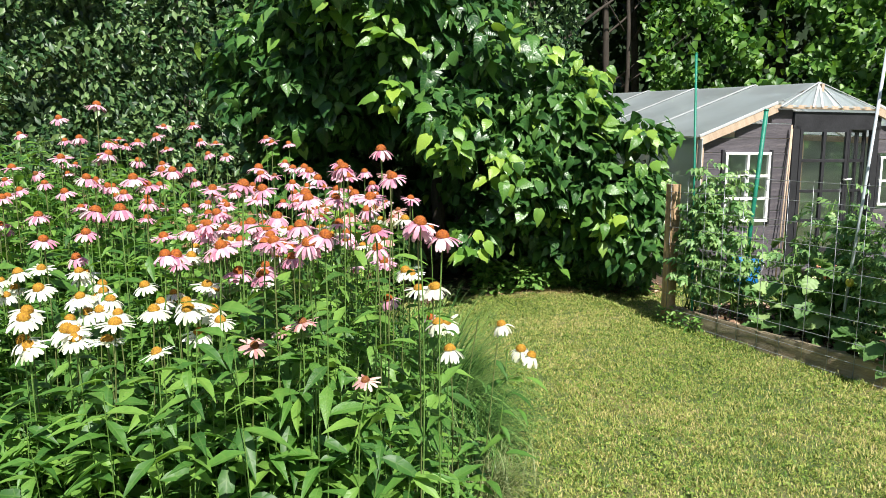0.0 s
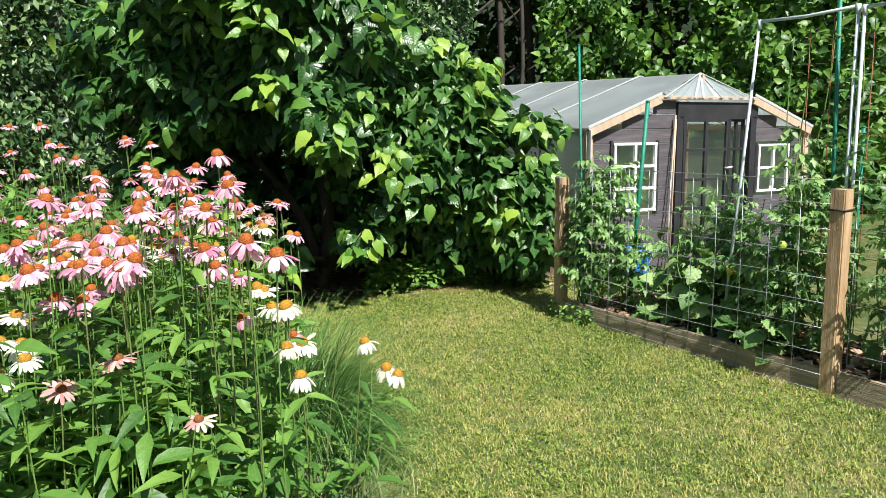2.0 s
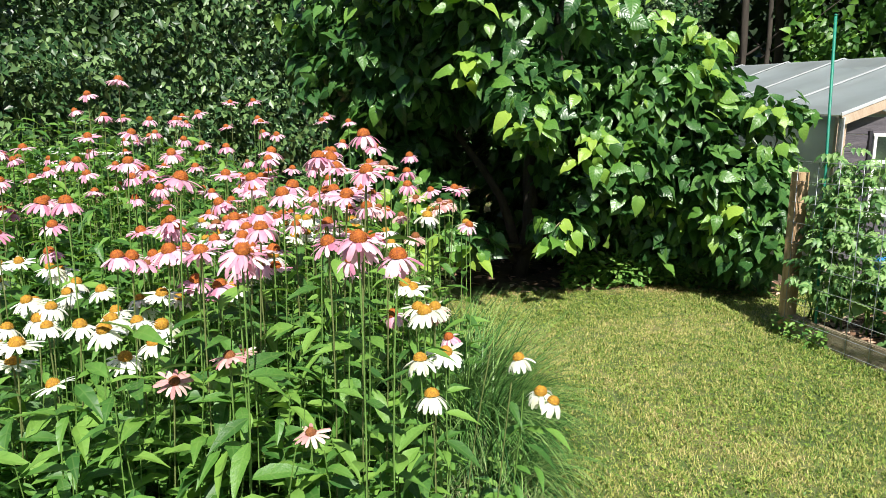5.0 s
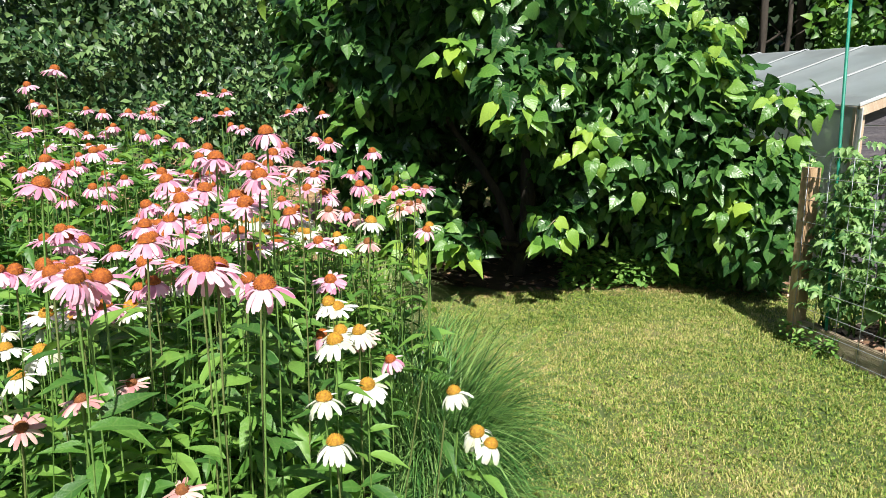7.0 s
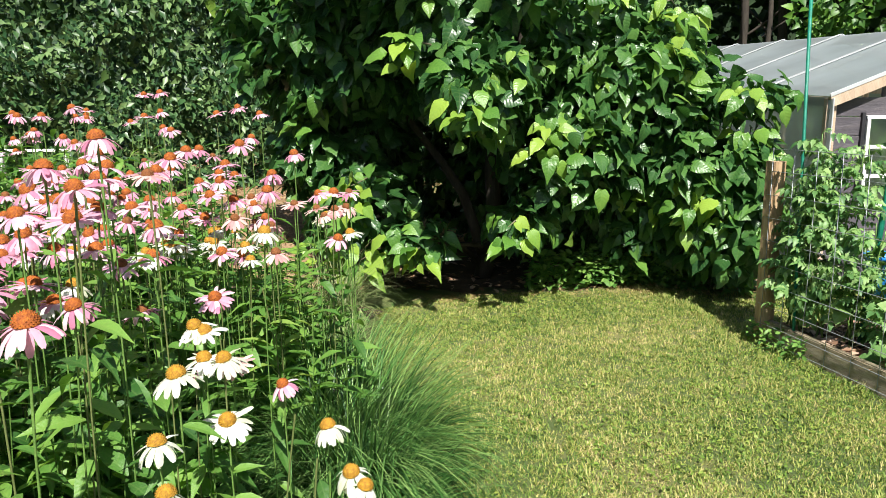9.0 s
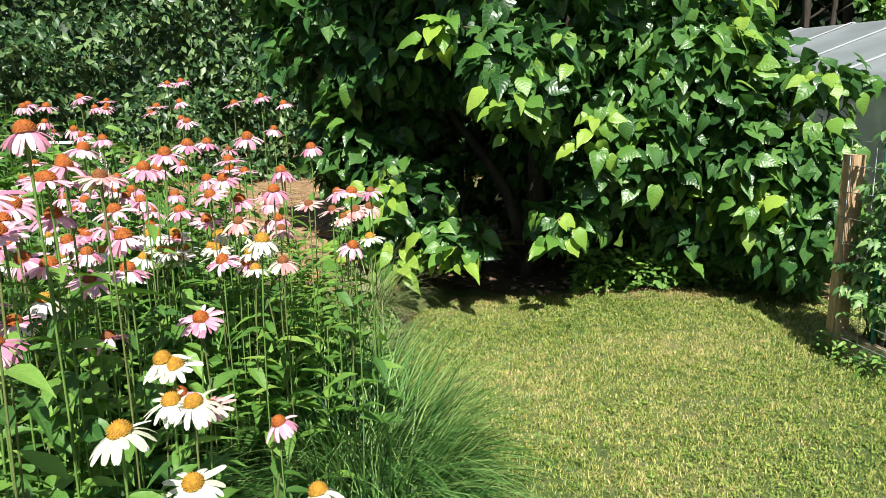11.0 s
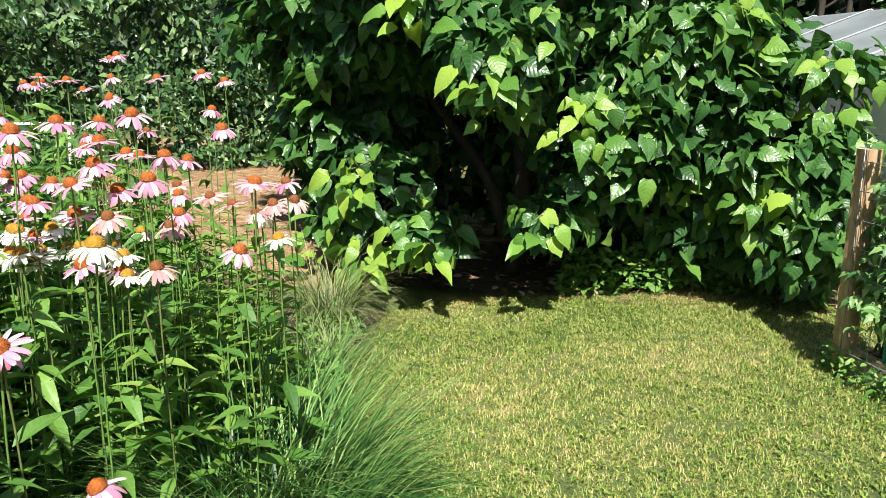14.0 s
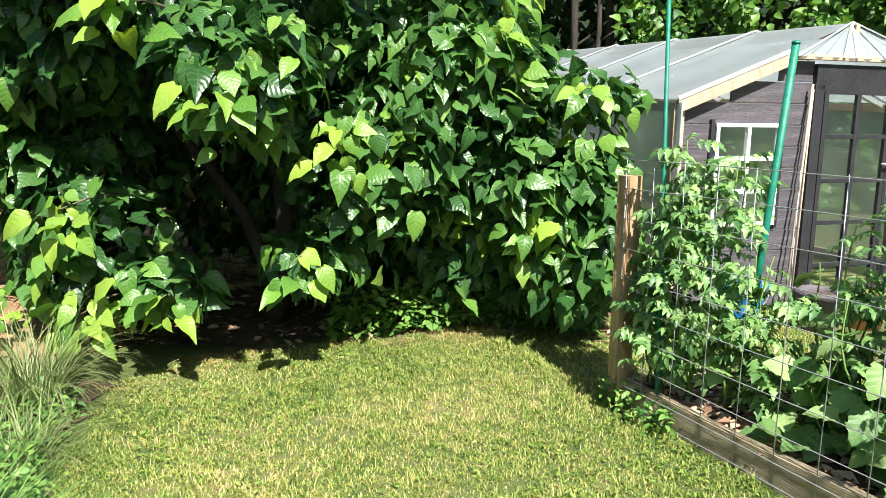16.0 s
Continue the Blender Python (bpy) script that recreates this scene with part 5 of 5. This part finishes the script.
def bed_foliage():
    """Leafy flowerless stems that fill the bed."""
    chunks, stems = [], []
    n = 0
    while n < 1040:
        x, y = rng.uniform(-3.8, 0.15), rng.uniform(2.45, 6.2)
        if x > bed_edge(y) - 0.06 or y > 6.3 + 0.25 * x or y > np.interp(x, [-3.8, -2, -1, -0.4, 0.2], [6.2, 5.7, 4.7, 4.2, 3.9]):
            continue
        if (x > -0.5 and y > 3.55) or (x > -1.2 and y > 3.7 and rng.random() < 0.82):
            continue
        n += 1
        edge = min(1.0, (bed_edge(y) - x) / 0.5)
        h = rng.uniform(0.65, 1.1) * (0.58 + 0.42 * edge) + (0.1 if y > 3.6 else 0)
        if x < -0.62 and y < 3.3:
            h = min(h, rng.uniform(0.62, 0.9))
        g = float(ground_z(x, y))
        m = int(rng.integers(12, 20))
        t = np.sort(rng.uniform(0.15, 1.0, m) ** 0.8)
        a = rng.uniform(0, 6.28) + np.arange(m) * 2.1 + rng.normal(0, 0.4, m)
        lx, ly = rng.normal(0, 0.07, 2)
        p = np.stack([x + lx * t, y + ly * t, g + h * t], 1)
        axis = np.stack([np.cos(a), np.sin(a), rng.normal(0.15, 0.35, m)], 1)
        face = np.stack([rng.normal(0, 0.3, m), rng.normal(-0.1, 0.3, m), np.ones(m)], 1)
        chunks.append(scatter(LANCE, p, axis, face, rng.uniform(0.1, 0.19, m) * (1.15 - 0.45 * t)))
        stems.append(((x, y, g), (x + lx, y + ly, g + h)))
    stuff("coneflower_foliage", big_mesh("coneflower_foliage", *joined(*chunks), M_CONE_LEAF, True, LANCE[0]), "dense leafy green coneflower stems filling the bed", "foliage")
    a, b = np.array([s[0] for s in stems]), np.array([s[1] for s in stems])
    w = np.array([0.0026, 0, 0])
    w2 = np.array([0, 0.0026, 0])
    V = np.stack([a - w, a + w, b + w * 0.6, b - w * 0.6, a - w2, a + w2, b + w2 * 0.6, b - w2 * 0.6], 1).reshape(-1, 3)
    F = np.array([[0, 1, 2, 3], [4, 5, 6, 7]])[None] + (np.arange(len(a)) * 8)[:, None, None]
    stuff("coneflower_stems", big_mesh("coneflower_stems", V, F.reshape(-1, 4), M_STEM), "green stalks between the coneflowers", "foliage")


bed_foliage()


def leafy_stalk(x, y, h, label):
    """An upright unbranched stalk with narrow pale leaves held upwards."""
    root = new("leafy_stalk")
    root.matrix_basis = Matrix.Translation((x, y, float(ground_z(x, y)))) @ pose(0, 0, 0, rng.normal(0, 4), rng.normal(0, 4), 0)
    part("stem", STEMS[int(rng.integers(STEM_N))], root, matrix=Matrix.Diagonal((1, 1, h, 1)))
    m = int(rng.integers(18, 28))
    t = np.sort(rng.uniform(0.12, 1.0, m))
    a = np.arange(m) * 2.4
    P = np.stack([0 * t, 0 * t, h * t], 1)
    A = np.stack([np.cos(a), np.sin(a), rng.uniform(0.3, 1.1, m)], 1)
    N = np.stack([-np.cos(a) * 0.5, -np.sin(a) * 0.5, np.ones(m)], 1)
    part("foliage", big_mesh("foliage", *scatter(LANCE, P, A, N, rng.uniform(0.1, 0.19, m) * (1.1 - 0.5 * t)), M_STALK, True), root)["kind"] = "stuff"
    return tagged(root, label, "plant", "leafy stalks at the bed edge")


for _ in range(62):
    yy = rng.uniform(4.25, 5.7)
    leafy_stalk(float(bed_edge(yy)) - rng.uniform(0.42, 1.0), yy, rng.uniform(0.5, 0.98), "upright stalk with narrow light green leaves at the bed edge")


# ---------------------------------------------------------------- grass tufts, weeds
def tuft(x, y, n, length, spread, mat, label, wide=0.0078, bend=(0.9, 2.9), rad=0.12):
    g = float(ground_z(x, y))
    root = new("grass_tuft")
    root.location = (x, y, g)
    a = rng.uniform(0, 2 * math.pi, n)
    r = np.sqrt(rng.random(n)) * rad
    base = np.stack([np.cos(a) * r, np.sin(a) * r, np.full(n, -0.01)], 1)
    b = a + rng.normal(0, 0.85, n)
    d = np.stack([np.cos(b), np.sin(b), 0 * b], 1)
    V, F = ribbons(base, d, rng.uniform(length[0], length[1], n), rng.uniform(0.6, 1.2, n) * wide, rng.uniform(bend[0], bend[1], n) * spread, 7, rng, 1.1)
    part("foliage", big_mesh("foliage", V, F, mat, True), root)["kind"] = "stuff"
    one = big_mesh("blade", *ribbons(np.zeros((1, 3)), np.array([[1.0, 0, 0]]), np.array([length[1]]), np.array([wide * 1.1]), np.array([bend[1] * spread * 0.7]), 8, rng, 1.1), mat, True)
    for k in range(40):
        part("blade", one, root, matrix=pose(rng.normal(0, rad * 0.5), rng.normal(0, rad * 0.5), 0, 0, rng.normal(0, 8), rng.uniform(0, 360)) @ Matrix.Scale(rng.uniform(0.7, 1.05), 4))
    return tagged(root, label, "grass tuft", "ornamental grass tufts")


tuft(-0.36, 4.46, 1400, (0.5, 0.95), 1.0, M_TUFT, "large fountain of fine arching green ornamental grass", rad=0.2)
tuft(-0.62, 4.6, 1400, (0.5, 0.95), 1.0, M_TUFT, "broad clump of arching green ornamental grass at the bed edge", rad=0.22)
tuft(-0.13, 4.2, 1000, (0.3, 0.6), 1.1, M_TUFT, "low spreading tuft of fine green grass at the bed edge", rad=0.18)
tuft(-1.75, 6.55, 480, (0.35, 0.75), 1.0, M_TUFT_DRY, "wispy pale green ornamental grass with dry seed stalks", 0.0055, rad=0.16)
tuft(-1.35, 6.0, 200, (0.25, 0.5), 1.0, M_TUFT_DRY, "small wispy tuft of half-dry grass", 0.005, rad=0.14)
tuft(0.02, 3.75, 500, (0.2, 0.45), 1.2, M_TUFT_DRY, "ragged pale grass at the flower bed border", 0.004, rad=0.2)


def ground_cover(name, n, place, hgt, size, shape, mat, label):
    P = np.array([place() for _ in range(n)])
    z = rng.uniform(0.02, 1, n) * hgt
    pos = np.column_stack([P, ground_z(P[:, 0], P[:, 1]) + z])
    a = rng.uniform(0, 6.28, n)
    axis = np.stack([np.cos(a), np.sin(a) - 0.2, rng.normal(0.1, 0.35, n)], 1)
    face = np.stack([rng.normal(0, 0.35, n), rng.normal(-0.25, 0.35, n), np.ones(n)], 1)
    stuff(name, big_mesh(name, *scatter(shape, pos, axis, face, rng.uniform(*size, n)), mat, True), label, "plants")


def shrub_margin():
    x = rng.uniform(-0.75, 1.05)
    return x, np.interp(x, [-1.6, -0.56, 0.2, 0.9, 1.6], [7.7, 8.3, 8.75, 8.75, 8.6]) + abs(rng.normal(0, 0.15)) - 0.16


ground_cover("ground_cover", 2200, shrub_margin, 0.34, (0.05, 0.1), OVAL, M_WEED, "low bright green leafy ground cover under the mulberry")
ground_cover("bed_edge_weeds", 2600, lambda: (lambda y: (bed_edge(y) - abs(rng.normal(0, 0.25)), y))(rng.uniform(4.9, 6.6)), 0.16, (0.025, 0.055), SMALL, M_WEED, "low weeds and herbs along the flower bed edge")
ground_cover("front_edge_weeds", 500, lambda: (lambda y: (bed_edge(y) - abs(rng.normal(0, 0.2)) + 0.05, y))(rng.uniform(3.2, 4.4)), 0.25, (0.04, 0.1), LANCE, M_WEED, "low leafy weeds at the front border of the bed")
ground_cover("fence_weeds", 260, lambda: (lambda s: tuple(on_fence(s, rng.normal(-0.05, 0.05))[:2]))(rng.uniform(-0.1, 0.5)), 0.14, (0.03, 0.055), OVAL, M_WEED, "low weeds at the foot of the fence post")


# ---------------------------------------------------------------- vegetables
LOBED = leaf_shape([(0.0, 0.04), (0.18, 0.3), (0.32, 0.2), (0.5, 0.31), (0.64, 0.17), (0.8, 0.14), (1.0, 0.005)], 0.3, 0.4, 0.03)


def compound_leaf(rg):
    """A toothed compound leaf of seven leaflets along +Y, length 1."""
    pos, axis = [], []
    for y, s in ((0.25, 0.3), (0.5, 0.34), (0.72, 0.3)):
        for sgn in (-1, 1):
            pos.append((0, y, 0))
            axis.append((sgn, 0.55, -0.25))
    pos.append((0, 0.8, -0.05))
    axis.append((0, 1, -0.4))
    pos, axis = np.array(pos, float), np.array(axis, float)
    V, F = scatter(LOBED, pos, axis, np.tile([0, 0, 1.0], (7, 1)), np.array([0.34, 0.34, 0.4, 0.4, 0.36, 0.36, 0.42]))
    R, G = leaf_shape([(0, 0.012), (0.5, 0.01), (0.85, 0.006)], 0.1, 0.1)
    return joined((V, F), (R, G))


COMPOUND = compound_leaf(rng)


def vine_plant(name, s, out, height, spread, leaves, shape, size, mat, label, category, fruit=0, group=""):
    root = new(name)
    c = on_fence(s, out, 0.11)
    root.location = c
    stems = 3
    P, A, Fc = [], [], []
    for k in range(stems):
        h = height * rng.uniform(0.75, 1.0)
        lx, ly = rng.normal(0, spread * 0.5, 2)
        pts = [(lx * t + 0.04 * math.sin(t * 7 + k), ly * t + 0.04 * math.cos(t * 6 + k), h * t) for t in np.linspace(0, 1, 9)]
        part("stem", tube_data("stem", pts, [0.007 - 0.004 * t for t in np.linspace(0, 1, 9)], M_STEM, 5), root)
        m = leaves // stems
        t = rng.uniform(0.2 if height > 0.7 else 0.03, 1.0, m)
        px, py = np.interp(t, np.linspace(0, 1, 9), [p[0] for p in pts]), np.interp(t, np.linspace(0, 1, 9), [p[1] for p in pts])
        a = rng.uniform(0, 6.28, m)
        r = rng.uniform(0, spread, m) * (1.1 - 0.6 * t)
        P.append(np.stack([px + np.cos(a) * r * 0.6, py + np.sin(a) * r * 0.6, h * t], 1))
        A.append(np.stack([np.cos(a), np.sin(a), rng.normal(-0.15, 0.4, m)], 1))
        Fc.append(np.stack([np.cos(a) * 0.3 + rng.normal(0, 0.3, m), np.sin(a) * 0.3 - 0.2 + rng.normal(0, 0.3, m), np.ones(m)], 1))
    P, A, Fc = np.concatenate(P), np.concatenate(A), np.concatenate(Fc)
    V, F = scatter(shape, P, A, Fc, rng.uniform(*size, len(P)))
    part("foliage", big_mesh("foliage", V, F, mat, True, shape[0]), root)["kind"] = "stuff"
    for k in range(fruit):
        bm = bmesh.new()
        bmesh.ops.create_uvsphere(bm, u_segments=10, v_segments=7, radius=0.028)
        for v in bm.verts:
            v.co.z *= 1.25 - 0.25 * (v.co.z > 0)
        a = rng.uniform(0, 6.28)
        part("tomato", bm_data("tomato", bm, M_GREEN_FRUIT if k % 2 else M_YELLOW_FRUIT, True), root, "unripe pear-shaped tomato", loc=(math.cos(a) * spread * 0.7, math.sin(a) * spread * 0.7 - 0.05, rng.uniform(0.4, 0.8) * height))
    return tagged(root, label, category, group)


for s, out, h, sp, n, fr in ((0.1, 0.1, 1.05, 0.11, 34, 0), (0.2, 0.08, 1.2, 0.15, 130, 0), (0.36, 0.12, 1.42, 0.15, 150, 0), (0.52, 0.18, 1.3, 0.15, 110, 0), (0.68, 0.3, 0.9, 0.16, 60, 0), (0.98, 0.5, 1.1, 0.2, 70, 0), (1.3, 0.62, 1.2, 0.22, 80, 0), (1.3, 0.55, 0.95, 0.24, 50, 0), (1.66, 0.3, 1.0, 0.24, 60, 1), (1.92, 0.28, 1.15, 0.26, 80, 2),
                             (2.2, 0.25, 1.45, 0.26, 100, 2), (2.05, 0.55, 1.65, 0.28, 80, 0), (2.6, 0.3, 1.3, 0.28, 90, 1), (2.95, 0.3, 0.95, 0.28, 80, 0), (1.6, 0.85, 1.1, 0.3, 70, 0), (2.4, 0.9, 1.8, 0.35, 110, 0),
                             (3.3, 0.35, 0.8, 0.3, 70, 0), (3.7, 0.4, 0.7, 0.3, 60, 0)):
    vine_plant("tomato_plant", s, out, h, sp, int(n * 1.2), COMPOUND, (0.085, 0.165), M_TOMATO, "staked tomato plant with ragged green leaves" + (" and unripe fruit" if fr else " against the wire fence"), "tomato plant", fr, "tomato plants along the fence")
for s, out, h, n in ((0.62, 0.3, 0.42, 16), (0.9, 0.24, 0.28, 16), (1.02, 0.3, 0.62, 20), (1.22, 0.26, 0.85, 24), (1.42, 0.22, 0.5, 22), (1.62, 0.4, 0.75, 22), (0.85, 0.42, 0.3, 14), (0.95, 0.55, 0.95, 20), (1.25, 0.38, 0.3, 18), (1.55, 0.3, 0.3, 18), (1.8, 0.22, 0.32, 20), (1.15, 0.6, 1.05, 24), (0.75, 0.7, 0.95, 16), (2.62, 0.25, 0.4, 16), (3.0, 0.3, 0.4, 14), (1.38, 0.5, 1.0, 20), (2.05, 0.2, 0.35, 20)):
    vine_plant("squash_plant", s, out, h * 0.85, 0.26, n, BROAD, (0.08, 0.16), M_SQUASH, "squash vine with broad lobed pale green leaves in the raised bed", "squash plant", 0, "squash plants in the raised bed")
for s, z in ((2.0, 2.15), (2.35, 2.0)):
    vine_plant("bean_vine", s, 0.3, z, 0.16, 90, OVAL, (0.07, 0.12), M_TOMATO, "thin bean vine climbing the pipe trellis", "vine", 0, "bean vines on the trellis")


# ---------------------------------------------------------------- small things
def blue_tub():
    root = new("blue_tub")
    root.location = (2.07, 9.1, 0)
    ring = 20
    prof = [(0.13, 0.0), (0.15, 0.16), (0.165, 0.32), (0.18, 0.325), (0.18, 0.35), (0.16, 0.35), (0.145, 0.2), (0.12, 0.02)]
    V = [(r * math.cos(2 * math.pi * k / ring), r * math.sin(2 * math.pi * k / ring), z) for r, z in prof for k in range(ring)]
    F = [(j * ring + k, j * ring + (k + 1) % ring, j * ring + ring + (k + 1) % ring, j * ring + ring + k) for j in range(len(prof) - 1) for k in range(ring)]
    F += [tuple(range(ring))[::-1], tuple(range((len(prof) - 1) * ring, len(prof) * ring))]
    part("tub_body", mesh_data("tub_body", V, F, M_BLUE), root)
    part("handle", tube_data("handle", [(0.18 * math.cos(a), -0.05 - 0.04 * math.sin(a), 0.33 - 0.2 * math.sin(a)) for a in np.linspace(0, math.pi, 9)], 0.005, M_WIRE, 6), root, "thin wire handle")
    return tagged(root, "blue plastic tub standing beside the greenhouse", "tub")


blue_tub()


def planter(x, y, r, h, mat, label, turn=0.0):
    root = new("planter")
    root.matrix_basis = Matrix.Translation((x, y, float(ground_z(x, y)))) @ pose(0, 0, 0, 0, 0, turn)
    ring = 18
    prof = [(r * 0.72, 0.0), (r * 0.92, h * 0.82), (r, h * 0.83), (r * 1.02, h), (r * 0.93, h), (r * 0.9, h * 0.85)]
    V = [(a * math.cos(2 * math.pi * k / ring), a * math.sin(2 * math.pi * k / ring), z) for a, z in prof for k in range(ring)]
    F = [(j * ring + k, j * ring + (k + 1) % ring, j * ring + ring + (k + 1) % ring, j * ring + ring + k) for j in range(len(prof) - 1) for k in range(ring)]
    F.append(tuple(range(ring))[::-1])
    part("pot", mesh_data("pot", V, F, mat), root)
    disc = [(r * 0.9 * math.cos(2 * math.pi * k / ring), r * 0.9 * math.sin(2 * math.pi * k / ring), h * 0.86) for k in range(ring)]
    part("soil", mesh_data("soil", disc, [tuple(range(ring))], M_SOIL), root, "dark potting soil")
    return tagged(root, label, "planter", "planters by the greenhouse")


planter(2.62, 9.2, 0.17, 0.3, M_SIDING, "dark grey tapered planter on the ground before the greenhouse")
planter(3.0, 9.35, 0.15, 0.26, M_TERRACOTTA, "weathered terracotta planter before the greenhouse door")
planter(3.5, 9.75, 0.18, 0.32, M_SIDING, "dark grey tapered planter beside the greenhouse door")


def white_frame():
    root = new("white_sawhorse")
    x, y = -6.5, 7.85
    root.matrix_basis = Matrix.Translation((x, y, float(ground_z(x, y)))) @ pose(0, 0, 0, 0, 0, 30)
    part("top_bar", box_data("top_bar", (0.8, 0.03, 0.03), M_WHITE_PAINT, 0.005), root, loc=(0, 0, 0.72))
    for sx in (-0.34, 0.34):
        for sy in (-0.16, 0.16):
            part("leg", tube_data("leg", [(sx, 0, 0.71), (sx * 1.1, sy, 0.0)], 0.016, M_WHITE_PAINT, 6), root)
    return tagged(root, "white painted sawhorse on the straw behind the flowers", "sawhorse")


white_frame()
